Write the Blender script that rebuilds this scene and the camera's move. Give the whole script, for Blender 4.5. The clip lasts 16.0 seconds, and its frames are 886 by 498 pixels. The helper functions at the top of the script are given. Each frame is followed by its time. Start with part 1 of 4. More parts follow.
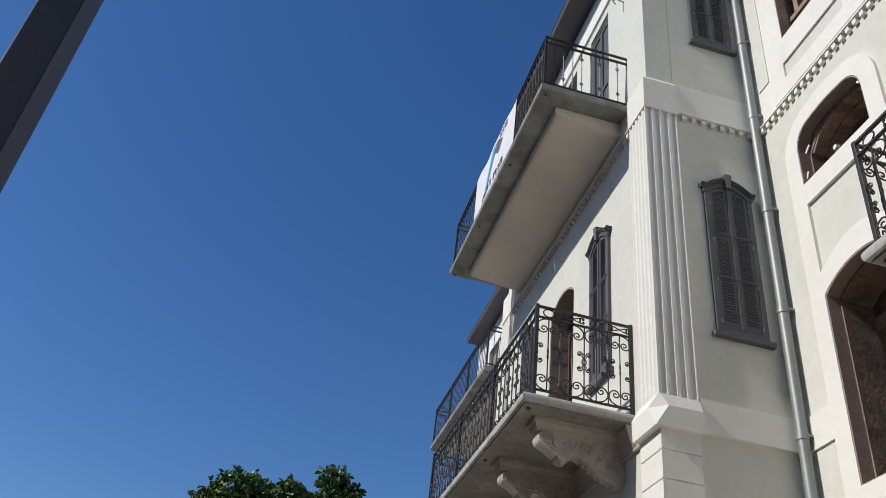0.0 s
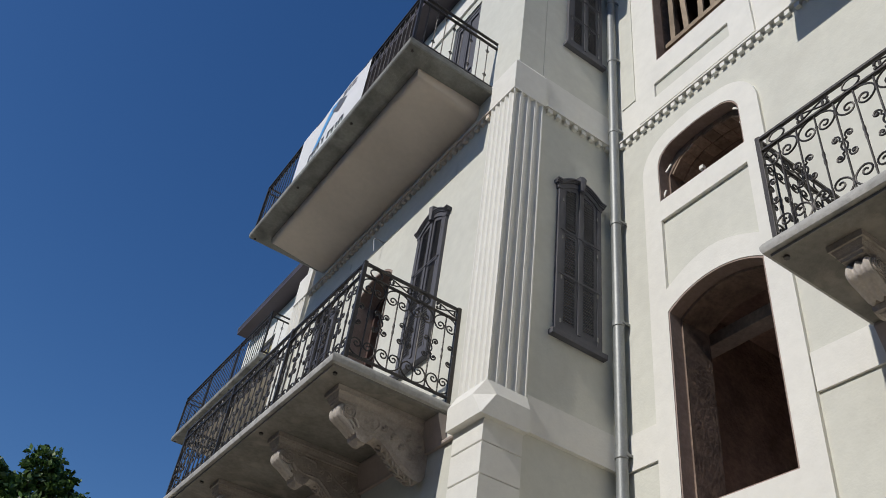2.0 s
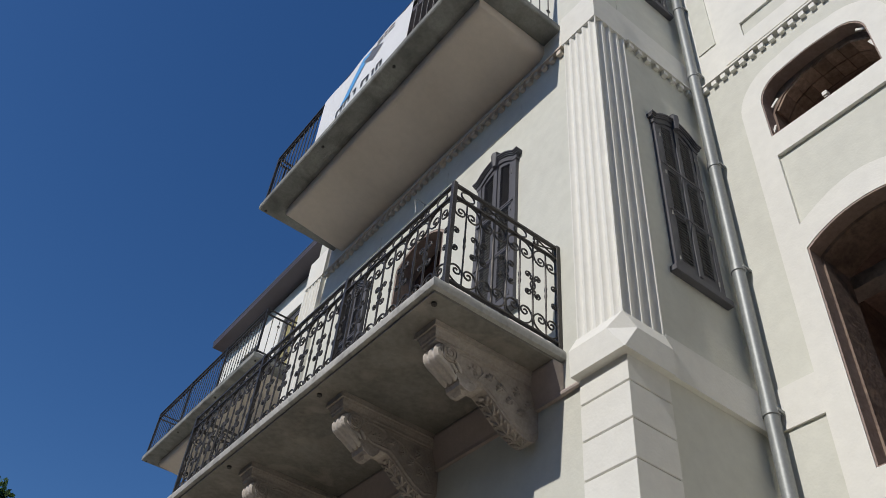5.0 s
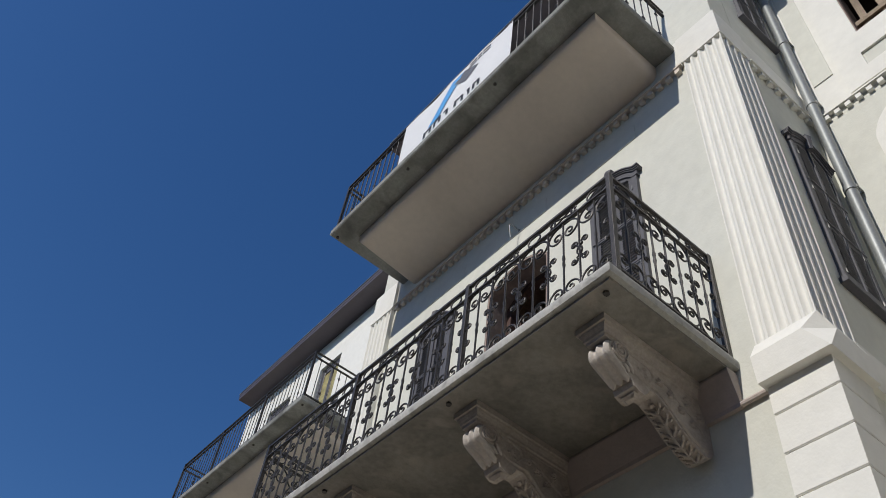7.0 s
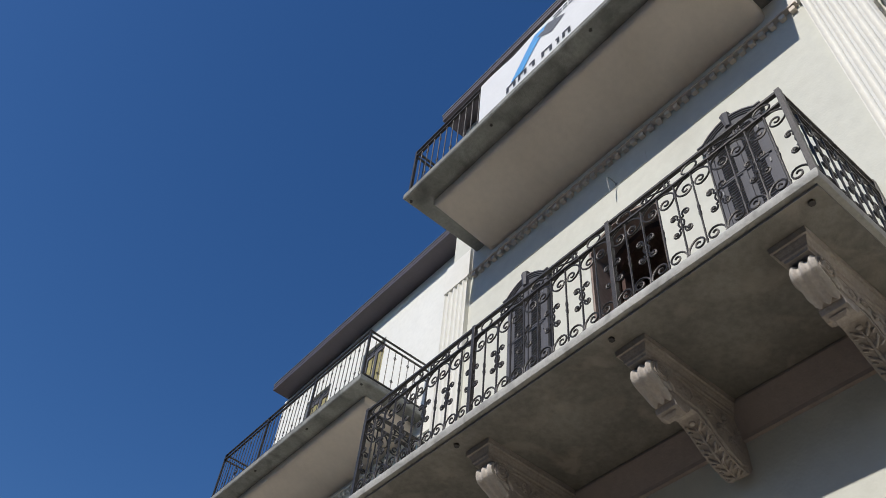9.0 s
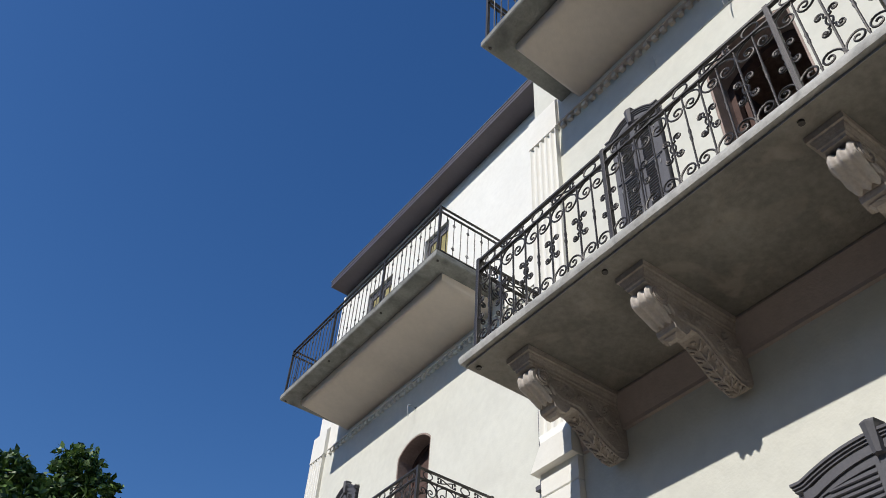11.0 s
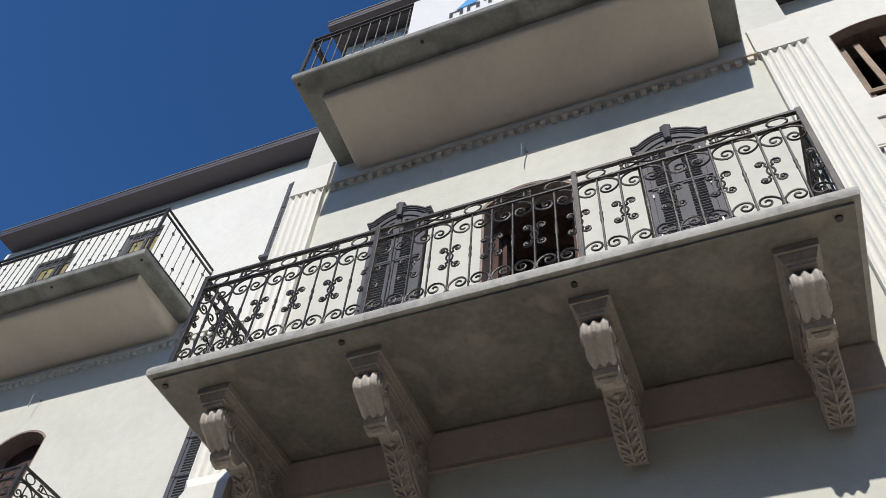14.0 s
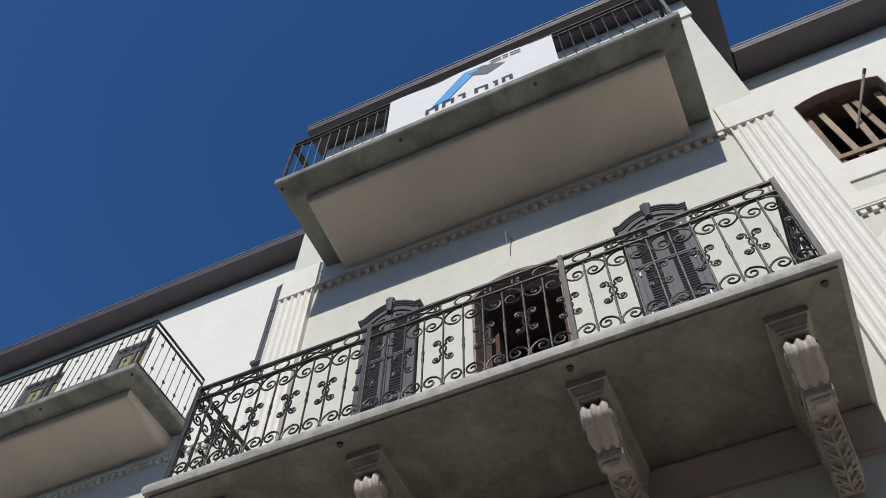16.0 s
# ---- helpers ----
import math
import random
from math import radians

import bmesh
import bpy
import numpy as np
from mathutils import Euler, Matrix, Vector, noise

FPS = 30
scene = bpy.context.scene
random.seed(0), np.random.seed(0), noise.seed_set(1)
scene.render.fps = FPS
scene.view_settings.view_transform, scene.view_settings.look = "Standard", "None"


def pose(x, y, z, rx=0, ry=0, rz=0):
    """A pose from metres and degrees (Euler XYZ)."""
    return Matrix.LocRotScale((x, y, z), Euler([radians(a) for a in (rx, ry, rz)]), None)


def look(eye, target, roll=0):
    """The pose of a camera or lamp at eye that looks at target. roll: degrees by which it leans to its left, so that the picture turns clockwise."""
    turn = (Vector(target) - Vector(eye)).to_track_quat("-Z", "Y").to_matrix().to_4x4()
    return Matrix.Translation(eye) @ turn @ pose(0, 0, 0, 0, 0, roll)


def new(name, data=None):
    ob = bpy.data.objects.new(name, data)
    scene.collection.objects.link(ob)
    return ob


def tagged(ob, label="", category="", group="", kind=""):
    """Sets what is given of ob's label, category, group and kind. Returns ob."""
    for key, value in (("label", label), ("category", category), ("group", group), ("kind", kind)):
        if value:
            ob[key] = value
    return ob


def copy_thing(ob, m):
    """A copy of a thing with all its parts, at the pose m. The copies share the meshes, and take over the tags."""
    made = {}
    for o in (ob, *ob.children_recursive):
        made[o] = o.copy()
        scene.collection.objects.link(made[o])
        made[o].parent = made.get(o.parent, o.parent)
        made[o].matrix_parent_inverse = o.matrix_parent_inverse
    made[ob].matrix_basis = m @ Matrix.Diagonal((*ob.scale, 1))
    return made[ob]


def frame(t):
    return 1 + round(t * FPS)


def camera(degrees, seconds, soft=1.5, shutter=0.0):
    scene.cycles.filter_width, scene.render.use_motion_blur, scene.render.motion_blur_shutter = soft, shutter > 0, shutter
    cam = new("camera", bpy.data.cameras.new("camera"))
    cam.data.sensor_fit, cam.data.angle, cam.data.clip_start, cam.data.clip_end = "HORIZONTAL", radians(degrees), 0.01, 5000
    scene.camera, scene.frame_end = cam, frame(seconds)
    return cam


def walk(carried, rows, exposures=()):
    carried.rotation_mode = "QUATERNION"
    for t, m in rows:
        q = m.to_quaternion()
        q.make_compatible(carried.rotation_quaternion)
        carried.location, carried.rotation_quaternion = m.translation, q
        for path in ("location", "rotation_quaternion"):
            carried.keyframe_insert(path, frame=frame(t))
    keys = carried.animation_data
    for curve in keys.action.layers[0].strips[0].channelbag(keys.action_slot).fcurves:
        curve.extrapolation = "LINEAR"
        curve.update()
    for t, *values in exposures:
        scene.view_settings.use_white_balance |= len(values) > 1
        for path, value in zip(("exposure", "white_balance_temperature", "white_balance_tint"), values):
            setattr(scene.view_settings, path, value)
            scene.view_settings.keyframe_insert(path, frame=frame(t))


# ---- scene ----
cam = camera(55.3, 16.0, soft=0.9)
PATH = [
    (0, (0.931, 1.123, 1.725), (1.222, 2.718, 2.896), 7.4),
    (0.5, (0.978, 1.494, 1.7), (1.382, 3.069, 2.865), 5.2),
    (1, (0.977, 1.86, 1.676), (1.518, 3.384, 2.852), 6.2),
    (1.5, (0.979, 2.216, 1.689), (1.688, 3.647, 2.892), 6.6),
    (2, (0.998, 2.563, 1.753), (1.735, 3.898, 3.047), 8.6),
    (2.5, (0.908, 2.88, 1.723), (1.69, 4.11, 3.093), 8.1),
    (3, (0.887, 3.146, 1.713), (1.683, 4.358, 3.09), 8.1),
    (3.5, (0.972, 3.463, 1.707), (1.764, 4.672, 3.09), 6.3),
    (4, (0.974, 3.798, 1.68), (1.722, 5.035, 3.061), 6.0),
    (4.2, (0.961, 3.92, 1.703), (1.712, 5.161, 3.08), 5.8),
    (6.3, (0.941, 5.358, 1.757), (1.761, 6.389, 3.262), 6.3),
    (6.5, (0.893, 5.461, 1.728), (1.648, 6.501, 3.261), 7.9),
    (7, (0.688, 5.718, 1.64), (1.389, 6.794, 3.173), 8.9),
    (7.5, (0.591, 6.045, 1.64), (1.266, 7.137, 3.174), 7.7),
    (8, (0.541, 6.332, 1.615), (1.204, 7.433, 3.147), 6.5),
    (8.5, (0.416, 6.572, 1.588), (1.082, 7.661, 3.128), 8.2),
    (9, (0.337, 6.862, 1.561), (1.05, 7.906, 3.11), 7.2),
    (9.5, (0.323, 7.21, 1.483), (1.039, 8.282, 3.012), 5.3),
    (10, (0.332, 7.517, 1.474), (1.035, 8.696, 2.929), 6.5),
    (10.2, (0.341, 7.618, 1.512), (1.056, 8.822, 2.939), 6.3),
    (12.3, (0.279, 8.493, 1.628), (1.211, 9.555, 3.043), 1.0),
    (12.5, (0.219, 8.529, 1.597), (1.194, 9.547, 3.015), 1.9),
    (13, (0.193, 8.53, 1.621), (1.212, 9.468, 3.063), 5.3),
    (13.5, (0.175, 8.513, 1.638), (1.253, 9.243, 3.156), 7.1),
    (14, (0.21, 8.447, 1.642), (1.322, 8.996, 3.211), 5.9),
    (14.5, (0.194, 8.443, 1.66), (1.35, 8.89, 3.23), 2.9),
    (15, (0.184, 8.442, 1.652), (1.324, 8.844, 3.245), 1.8),
    (15.5, (0.151, 8.448, 1.634), (1.153, 8.796, 3.33), 0.5),
    (16, (0.188, 8.45, 1.628), (1.148, 8.908, 3.323), 1.2),
]
EXPOSURES = [(0, 0.15), (1.0, 0.02), (2.0, -0.1), (3.5, -0.1), (6.5, -0.1), (7.5, 0.05), (8.5, 0.12), (9.2, 0.1), (10.2, 0.2), (12.3, 0.27), (13.5, 0.25), (14.5, 0.08), (16.0, 0.0)]
walk(cam, [(t, look(eye, target, roll)) for t, eye, target, roll in PATH], EXPOSURES)

# ---- light ----
SUN_FROM = Vector((-1.09, -0.083, 0.825)).normalized()
world = bpy.data.worlds.new("world")
scene.world = world
world.use_nodes = True
wn, wl = world.node_tree.nodes, world.node_tree.links
sky = wn.new("ShaderNodeTexSky")
sky.sky_type, sky.sun_disc = "NISHITA", False
sky.sun_elevation, sky.sun_rotation = math.asin(SUN_FROM.z), math.atan2(SUN_FROM.x, SUN_FROM.y)
sky.air_density, sky.dust_density, sky.ozone_density = 1.0, 0.3, 3.0
deep = wn.new("ShaderNodeHueSaturation")
deep.inputs["Hue"].default_value = 0.508
deep.inputs["Saturation"].default_value = 1.26
wl.new(sky.outputs[0], deep.inputs["Color"])
wl.new(deep.outputs[0], wn["Background"].inputs[0])
wn["Background"].inputs[1].default_value = 0.105
sun_data = bpy.data.lights.new("sun", "SUN")
sun_data.energy, sun_data.angle, sun_data.color = 3.3, radians(0.53), (1.0, 0.95, 0.88)
sun = new("sun", sun_data)
sun.rotation_euler = SUN_FROM.to_track_quat("Z", "Y").to_euler()


# ---- materials ----
def material(name, colour, rough=0.8, metal=0.0, coarse=(0.9, 0.10), fine=(22.0, 0.06), bump=0.25, bump_scale=60.0, stain=None, spread=0.0):
    """A surface with two scales of tone, fine relief and, where asked, stains of a second colour."""
    m = bpy.data.materials.new(name)
    m.use_nodes = True
    n, l = m.node_tree.nodes, m.node_tree.links
    b = n["Principled BSDF"]
    b.inputs["Roughness"].default_value, b.inputs["Metallic"].default_value = rough, metal
    b.inputs["Specular IOR Level"].default_value = 0.5 if rough < 0.45 or metal else 0.25
    place = n.new("ShaderNodeNewGeometry").outputs["Position"]

    def tone(scale, amount, detail):
        t = n.new("ShaderNodeTexNoise")
        t.inputs["Scale"].default_value, t.inputs["Detail"].default_value, t.inputs["Roughness"].default_value = scale, detail, 0.62
        l.new(place, t.inputs["Vector"])
        r = n.new("ShaderNodeMapRange")
        r.inputs["From Min"].default_value, r.inputs["From Max"].default_value = 0.3, 0.7
        r.inputs["To Min"].default_value, r.inputs["To Max"].default_value = 1 - amount, 1 + amount
        l.new(t.outputs["Fac"], r.inputs["Value"])
        return r.outputs[0]

    mul = n.new("ShaderNodeMath")
    mul.operation = "MULTIPLY"
    l.new(tone(*coarse, 5), mul.inputs[0])
    l.new(tone(*fine, 3), mul.inputs[1])
    value = mul.outputs[0]
    if spread:
        info, mr, m2 = n.new("ShaderNodeObjectInfo"), n.new("ShaderNodeMapRange"), n.new("ShaderNodeMath")
        mr.inputs["To Min"].default_value, mr.inputs["To Max"].default_value = 1 - spread, 1 + spread
        l.new(info.outputs["Random"], mr.inputs["Value"])
        m2.operation = "MULTIPLY"
        l.new(value, m2.inputs[0])
        l.new(mr.outputs[0], m2.inputs[1])
        value = m2.outputs[0]
    mix = n.new("ShaderNodeMix")
    mix.data_type, mix.blend_type = "RGBA", "MULTIPLY"
    mix.inputs["Factor"].default_value = 1.0
    mix.inputs["A"].default_value = (*colour, 1)
    l.new(value, mix.inputs["B"])
    out = mix.outputs["Result"]
    if stain:
        s_colour, s_scale, s_low, s_high, s_most = stain
        t = n.new("ShaderNodeTexNoise")
        t.inputs["Scale"].default_value, t.inputs["Detail"].default_value, t.inputs["Distortion"].default_value = s_scale, 7, 0.6
        l.new(place, t.inputs["Vector"])
        r = n.new("ShaderNodeMapRange")
        r.inputs["From Min"].default_value, r.inputs["From Max"].default_value, r.inputs["To Max"].default_value = s_low, s_high, s_most
        l.new(t.outputs["Fac"], r.inputs["Value"])
        mx = n.new("ShaderNodeMix")
        mx.data_type = "RGBA"
        l.new(r.outputs[0], mx.inputs["Factor"])
        l.new(out, mx.inputs["A"])
        mx.inputs["B"].default_value = (*s_colour, 1)
        out = mx.outputs["Result"]
    l.new(out, b.inputs["Base Color"])
    if bump:
        t = n.new("ShaderNodeTexNoise")
        t.inputs["Scale"].default_value, t.inputs["Detail"].default_value = bump_scale, 4
        l.new(place, t.inputs["Vector"])
        bp = n.new("ShaderNodeBump")
        bp.inputs["Strength"].default_value, bp.inputs["Distance"].default_value = bump, 0.01
        l.new(t.outputs["Fac"], bp.inputs["Height"])
        l.new(bp.outputs[0], b.inputs["Normal"])
    return m


PLASTER = material("grey_green_plaster", (0.675, 0.675, 0.605), 0.9, coarse=(0.7, 0.05), fine=(9, 0.04), bump=0.18, bump_scale=45, stain=((0.57, 0.56, 0.50), 1.3, 0.52, 0.75, 0.4))
WHITE = material("white_plaster", (0.80, 0.79, 0.735), 0.9, coarse=(0.8, 0.04), fine=(11, 0.03), bump=0.15, bump_scale=50, stain=((0.66, 0.66, 0.62), 1.6, 0.55, 0.8, 0.3))
CREAM = material("cream_render", (0.72, 0.635, 0.545), 0.9, coarse=(1.0, 0.08), fine=(14, 0.03), bump=0.2)
CONCRETE = material("raw_concrete", (0.27, 0.272, 0.25), 0.85, coarse=(2.6, 0.32), fine=(30, 0.10), bump=0.45, bump_scale=70, stain=((0.10, 0.10, 0.095), 3.2, 0.48, 0.72, 0.7))
SLAB = material("old_slab_render", (0.235, 0.224, 0.203), 0.85, coarse=(2.3, 0.24), fine=(24, 0.13), bump=0.4, bump_scale=60, stain=((0.38, 0.34, 0.295), 3.1, 0.55, 0.66, 0.6))
NOSING = material("stone_nosing", (0.46, 0.455, 0.43), 0.75, coarse=(3, 0.15), fine=(35, 0.1), bump=0.3, stain=((0.20, 0.20, 0.19), 6, 0.5, 0.68, 0.65))
CARVED = material("carved_stone", (0.41, 0.365, 0.325), 0.85, coarse=(4, 0.14), fine=(45, 0.12), bump=0.5, bump_scale=90, stain=((0.26, 0.235, 0.21), 9, 0.55, 0.72, 0.5))
# the corbels' carved stone again, lightened to paint in sunlight
LIT_STONE = material("pale_limestone", (0.55, 0.505, 0.46), 0.85, coarse=(6, 0.1), fine=(50, 0.1), bump=0.4, bump_scale=90)
BED = material("smooth_stone_band", (0.47, 0.405, 0.37), 0.85, coarse=(1.5, 0.08), fine=(20, 0.06), bump=0.2, stain=((0.44, 0.38, 0.34), 2.2, 0.5, 0.75, 0.5))
IRON = material("dark_wrought_iron", (0.052, 0.047, 0.044), 0.42, 0.4, coarse=(6, 0.2), fine=(80, 0.25), bump=0.3, bump_scale=150)
SHUTTER = material("anthracite_shutter_paint", (0.105, 0.105, 0.118), 0.58, 0.0, coarse=(3, 0.12), fine=(60, 0.08), bump=0.12, bump_scale=120, spread=0.08)
EAVE = material("dark_eave_metal", (0.088, 0.075, 0.086), 0.5, 0.2, coarse=(1.2, 0.12), fine=(20, 0.06), bump=0.1)
PIPE = material("grey_zinc_pipe", (0.27, 0.285, 0.285), 0.5, 0.35, coarse=(2, 0.12), fine=(40, 0.08), bump=0.15)
BRICK = material("pale_brown_brick", (0.44, 0.33, 0.25), 0.95, coarse=(5, 0.3), fine=(30, 0.2), bump=0.5, bump_scale=30, spread=0.25)
MASONRY = material("rough_masonry", (0.22, 0.165, 0.135), 0.95, coarse=(5, 0.3), fine=(30, 0.2), bump=0.5, bump_scale=28, stain=((0.34, 0.26, 0.20), 7, 0.52, 0.68, 0.7))
INNER = material("bare_inner_wall", (0.42, 0.33, 0.29), 0.95, coarse=(2.5, 0.35), fine=(22, 0.2), bump=0.8, bump_scale=30)
REVEAL = material("weathered_reveal", (0.42, 0.39, 0.37), 0.9, coarse=(3, 0.2), fine=(24, 0.15), bump=0.5)
TIMBER = material("rough_timber", (0.36, 0.285, 0.21), 0.85, coarse=(4, 0.25), fine=(50, 0.2), bump=0.5, bump_scale=80, spread=0.35)
BROWN = material("brown_door_paint", (0.10, 0.064, 0.056), 0.85, coarse=(3, 0.25), fine=(40, 0.15), bump=0.2)
BROWN.node_tree.nodes["Principled BSDF"].inputs["Specular IOR Level"].default_value = 0.2
LINING = material("grey_brown_lining", (0.34, 0.265, 0.23), 0.85, coarse=(3, 0.2), fine=(30, 0.12), bump=0.3)
OLIVE = material("olive_tinted_panel", (0.36, 0.31, 0.125), 0.35, coarse=(5, 0.35), fine=(25, 0.25), bump=0.15)
BANNER = material("white_banner_cloth", (0.78, 0.79, 0.80), 0.7, coarse=(3, 0.03), fine=(30, 0.02), bump=0.1)
BLUE = material("blue_print", (0.10, 0.36, 0.72), 0.6, coarse=(4, 0.04), bump=0)
GREY = material("grey_print", (0.13, 0.14, 0.165), 0.6, coarse=(4, 0.06), bump=0)
INK = material("dark_print", (0.03, 0.035, 0.05), 0.6, coarse=(4, 0.05), bump=0)
STEEL = material("blue_grey_steel", (0.02, 0.027, 0.045), 0.4, 0.35, coarse=(2, 0.12), fine=(30, 0.08), bump=0.08)
ASPHALT = material("asphalt", (0.13, 0.115, 0.095), 0.9, coarse=(0.6, 0.2), fine=(40, 0.25), bump=0.6, bump_scale=120)
PAVING = material("pavement_concrete", (0.37, 0.305, 0.22), 0.9, coarse=(0.8, 0.15), fine=(25, 0.12), bump=0.4)
BARK = material("bark", (0.11, 0.08, 0.055), 0.95, coarse=(4, 0.3), fine=(30, 0.3), bump=0.9, bump_scale=30)
FIXING = material("galvanised_fixing", (0.24, 0.24, 0.235), 0.4, 0.6, coarse=(5, 0.1), bump=0)


def leaf_material():
    m = bpy.data.materials.new("leaves")
    m.use_nodes = True
    n, l = m.node_tree.nodes, m.node_tree.links
    b = n["Principled BSDF"]
    b.inputs["Roughness"].default_value = 0.5
    ramp = n.new("ShaderNodeValToRGB")
    ramp.color_ramp.elements[0].color = (0.028, 0.062, 0.012, 1)
    ramp.color_ramp.elements[1].color = (0.13, 0.225, 0.035, 1)
    l.new(n.new("ShaderNodeNewGeometry").outputs["Random Per Island"], ramp.inputs[0])
    l.new(ramp.outputs[0], b.inputs["Base Color"])
    return m


LEAF = leaf_material()


# ---- shaping ----
def mesh_of(name, bm, mat, smooth=False):
    bmesh.ops.recalc_face_normals(bm, faces=bm.faces)
    me = bpy.data.meshes.new(name)
    bm.to_mesh(me)
    bm.free()
    me.materials.append(mat)
    if smooth:
        for p in me.polygons:
            p.use_smooth = True
        me.set_sharp_from_angle(angle=radians(38))
    return me


def part(name, bm, mat, parent, label="", at=None, smooth=False):
    """One mesh object under a thing or a part; bm is a bmesh or a mesh that is shared."""
    me = mesh_of(name, bm, mat, smooth) if isinstance(bm, bmesh.types.BMesh) else bm
    ob = new(name, me)
    ob.parent = parent
    if at is not None:
        ob.matrix_basis = at
    return tagged(ob, label)


def thing(name, label, category, group="", kind="", at=None):
    ob = new(name)
    ob.empty_display_size = 0.2
    if at is not None:
        ob.matrix_basis = at
    return tagged(ob, label, category, group, kind)


def fixed(name, bm, mat, label, category, smooth=False):
    """A piece of the setting as one mesh."""
    return tagged(new(name, mesh_of(name, bm, mat, smooth)), label, category, kind="structure")


def block(bm, x0, x1, y0, y1, z0, z1, bevel=0.0):
    vs = [bm.verts.new((x, y, z)) for z in (z0, z1) for y in (y0, y1) for x in (x0, x1)]
    fs = [bm.faces.new([vs[i] for i in f]) for f in ((0, 1, 3, 2), (4, 6, 7, 5), (0, 4, 5, 1), (2, 3, 7, 6), (0, 2, 6, 4), (1, 5, 7, 3))]
    if bevel:
        es = list({e for f in fs for e in f.edges})
        bmesh.ops.bevel(bm, geom=es, offset=bevel, segments=2, affect="EDGES", profile=0.6)
    return bm


def box(*a, bevel=0.0):
    return block(bmesh.new(), *a, bevel=bevel)


def plate(bm, outer, holes, w0, w1, side=False, base=0.0):
    """A flat piece with openings that go through it. Points are (along, up); w: how far it stands out of the wall plane at base.
    The wall looks towards -x, or towards -y where side is set."""
    def put(u, v, w):
        return (u, base - w, v) if side else (base - w, u, v)
    edges, rings = [], []
    for ring in (outer, *holes):
        vs = [bm.verts.new(put(u, v, w0)) for u, v in ring]
        rings.append(vs)
        edges += [bm.edges.new((vs[i], vs[(i + 1) % len(vs)])) for i in range(len(vs))]
    bmesh.ops.triangle_fill(bm, use_beauty=True, use_dissolve=False, edges=edges)
    for ring, vs in zip((outer, *holes), rings):
        ws = [bm.verts.new(put(u, v, w1)) for u, v in ring]
        for i in range(len(vs)):
            j = (i + 1) % len(vs)
            bm.faces.new((vs[i], vs[j], ws[j], ws[i]))
        rings[rings.index(vs)] = (vs, ws)
    twin = {a: b for vs, ws in rings for a, b in zip(vs, ws)}
    for f in [f for f in bm.faces if all(v in twin for v in f.verts)]:
        bm.faces.new([twin[v] for v in reversed(f.verts)])
    return bm


def rect(u0, u1, v0, v1):
    return [(u0, v0), (u1, v0), (u1, v1), (u0, v1)]


def arched(u0, u1, v0, spring, rise, n=14):
    """An opening with a segmental arch."""
    c, h = (u0 + u1) / 2, (u1 - u0) / 2
    r = (h * h + rise * rise) / (2 * rise)
    a = math.asin(min(1, h / r))
    top = [(c + r * math.sin(a - 2 * a * i / n), spring + rise - r + r * math.cos(a - 2 * a * i / n)) for i in range(n + 1)]
    return [(u0, v0), (u1, v0)] + top


def rounded(u0, u1, v0, v1, r, rise=0.0, n=7):
    """An opening with rounded upper corners and a slightly bowed head."""
    pts = [(u0, v0), (u1, v0)]
    pts += [(u1 - r + r * math.cos(a), v1 - r + r * math.sin(a)) for a in (math.pi / 2 * i / n for i in range(n + 1))]
    pts += [(u1 - r + (u0 - u1 + 2 * r) * i / 6, v1 + rise * math.sin(math.pi * i / 6)) for i in range(1, 6)]
    pts += [(u0 + r + r * math.cos(a), v1 - r + r * math.sin(a)) for a in (math.pi / 2 + math.pi / 2 * i / n for i in range(n + 1))]
    return pts


def tube(bm, path, r, n=5, closed=False):
    """A round bar along a path."""
    path = [Vector(p) for p in path]
    k, rings, up = len(path), [], None
    for i, p in enumerate(path):
        a = path[(i - 1) % k] if closed or i else p
        b = path[(i + 1) % k] if closed or i < k - 1 else p
        d = (b - a).normalized()
        if up is None:
            up = Vector((1, 0, 0)) if abs(d.x) < 0.9 else Vector((0, 0, 1))
        s = d.cross(up).normalized()
        up = s.cross(d).normalized()
        rr = r[i] if isinstance(r, (list, tuple)) else r
        rings.append([bm.verts.new(p + rr * (math.cos(q) * s + math.sin(q) * up)) for q in (2 * math.pi * j / n for j in range(n))])
    for i in range(k if closed else k - 1):
        A, B = rings[i], rings[(i + 1) % k]
        for j in range(n):
            bm.faces.new((A[j], A[(j + 1) % n], B[(j + 1) % n], B[j]))
    if not closed:
        bm.faces.new(rings[0])
        bm.faces.new(rings[-1][::-1])
    return bm


def prism(bm, outline, z0, z1):
    """An upright piece over an outline (x, y)."""
    lo, hi = [bm.verts.new((x, y, z0)) for x, y in outline], [bm.verts.new((x, y, z1)) for x, y in outline]
    k = len(outline)
    for i in range(k):
        bm.faces.new((lo[i], lo[(i + 1) % k], hi[(i + 1) % k], hi[i]))
    bm.faces.new(lo)
    bm.faces.new(hi)
    return bm


def ball(bm, x, y, z, rx, ry, rz, n=6):
    bmesh.ops.create_uvsphere(bm, u_segments=n + 2, v_segments=n, radius=1, matrix=Matrix.Translation((x, y, z)) @ Matrix.Diagonal((rx, ry, rz, 1)))
    return bm


# ---- ground ----
fixed("road", box(-400, 2.2, -400, 500, -0.4, -0.12), ASPHALT, "grey asphalt road along the house", "road")
fixed("ground", box(-900, 900, -900, 900, -0.9, -0.41), PAVING, "pale dusty ground that reaches the horizon", "ground")
fixed("pavement", box(2.2, 40, -60, 120, -0.4, 0.0, bevel=0.02), PAVING, "pale concrete pavement with a kerb", "pavement")

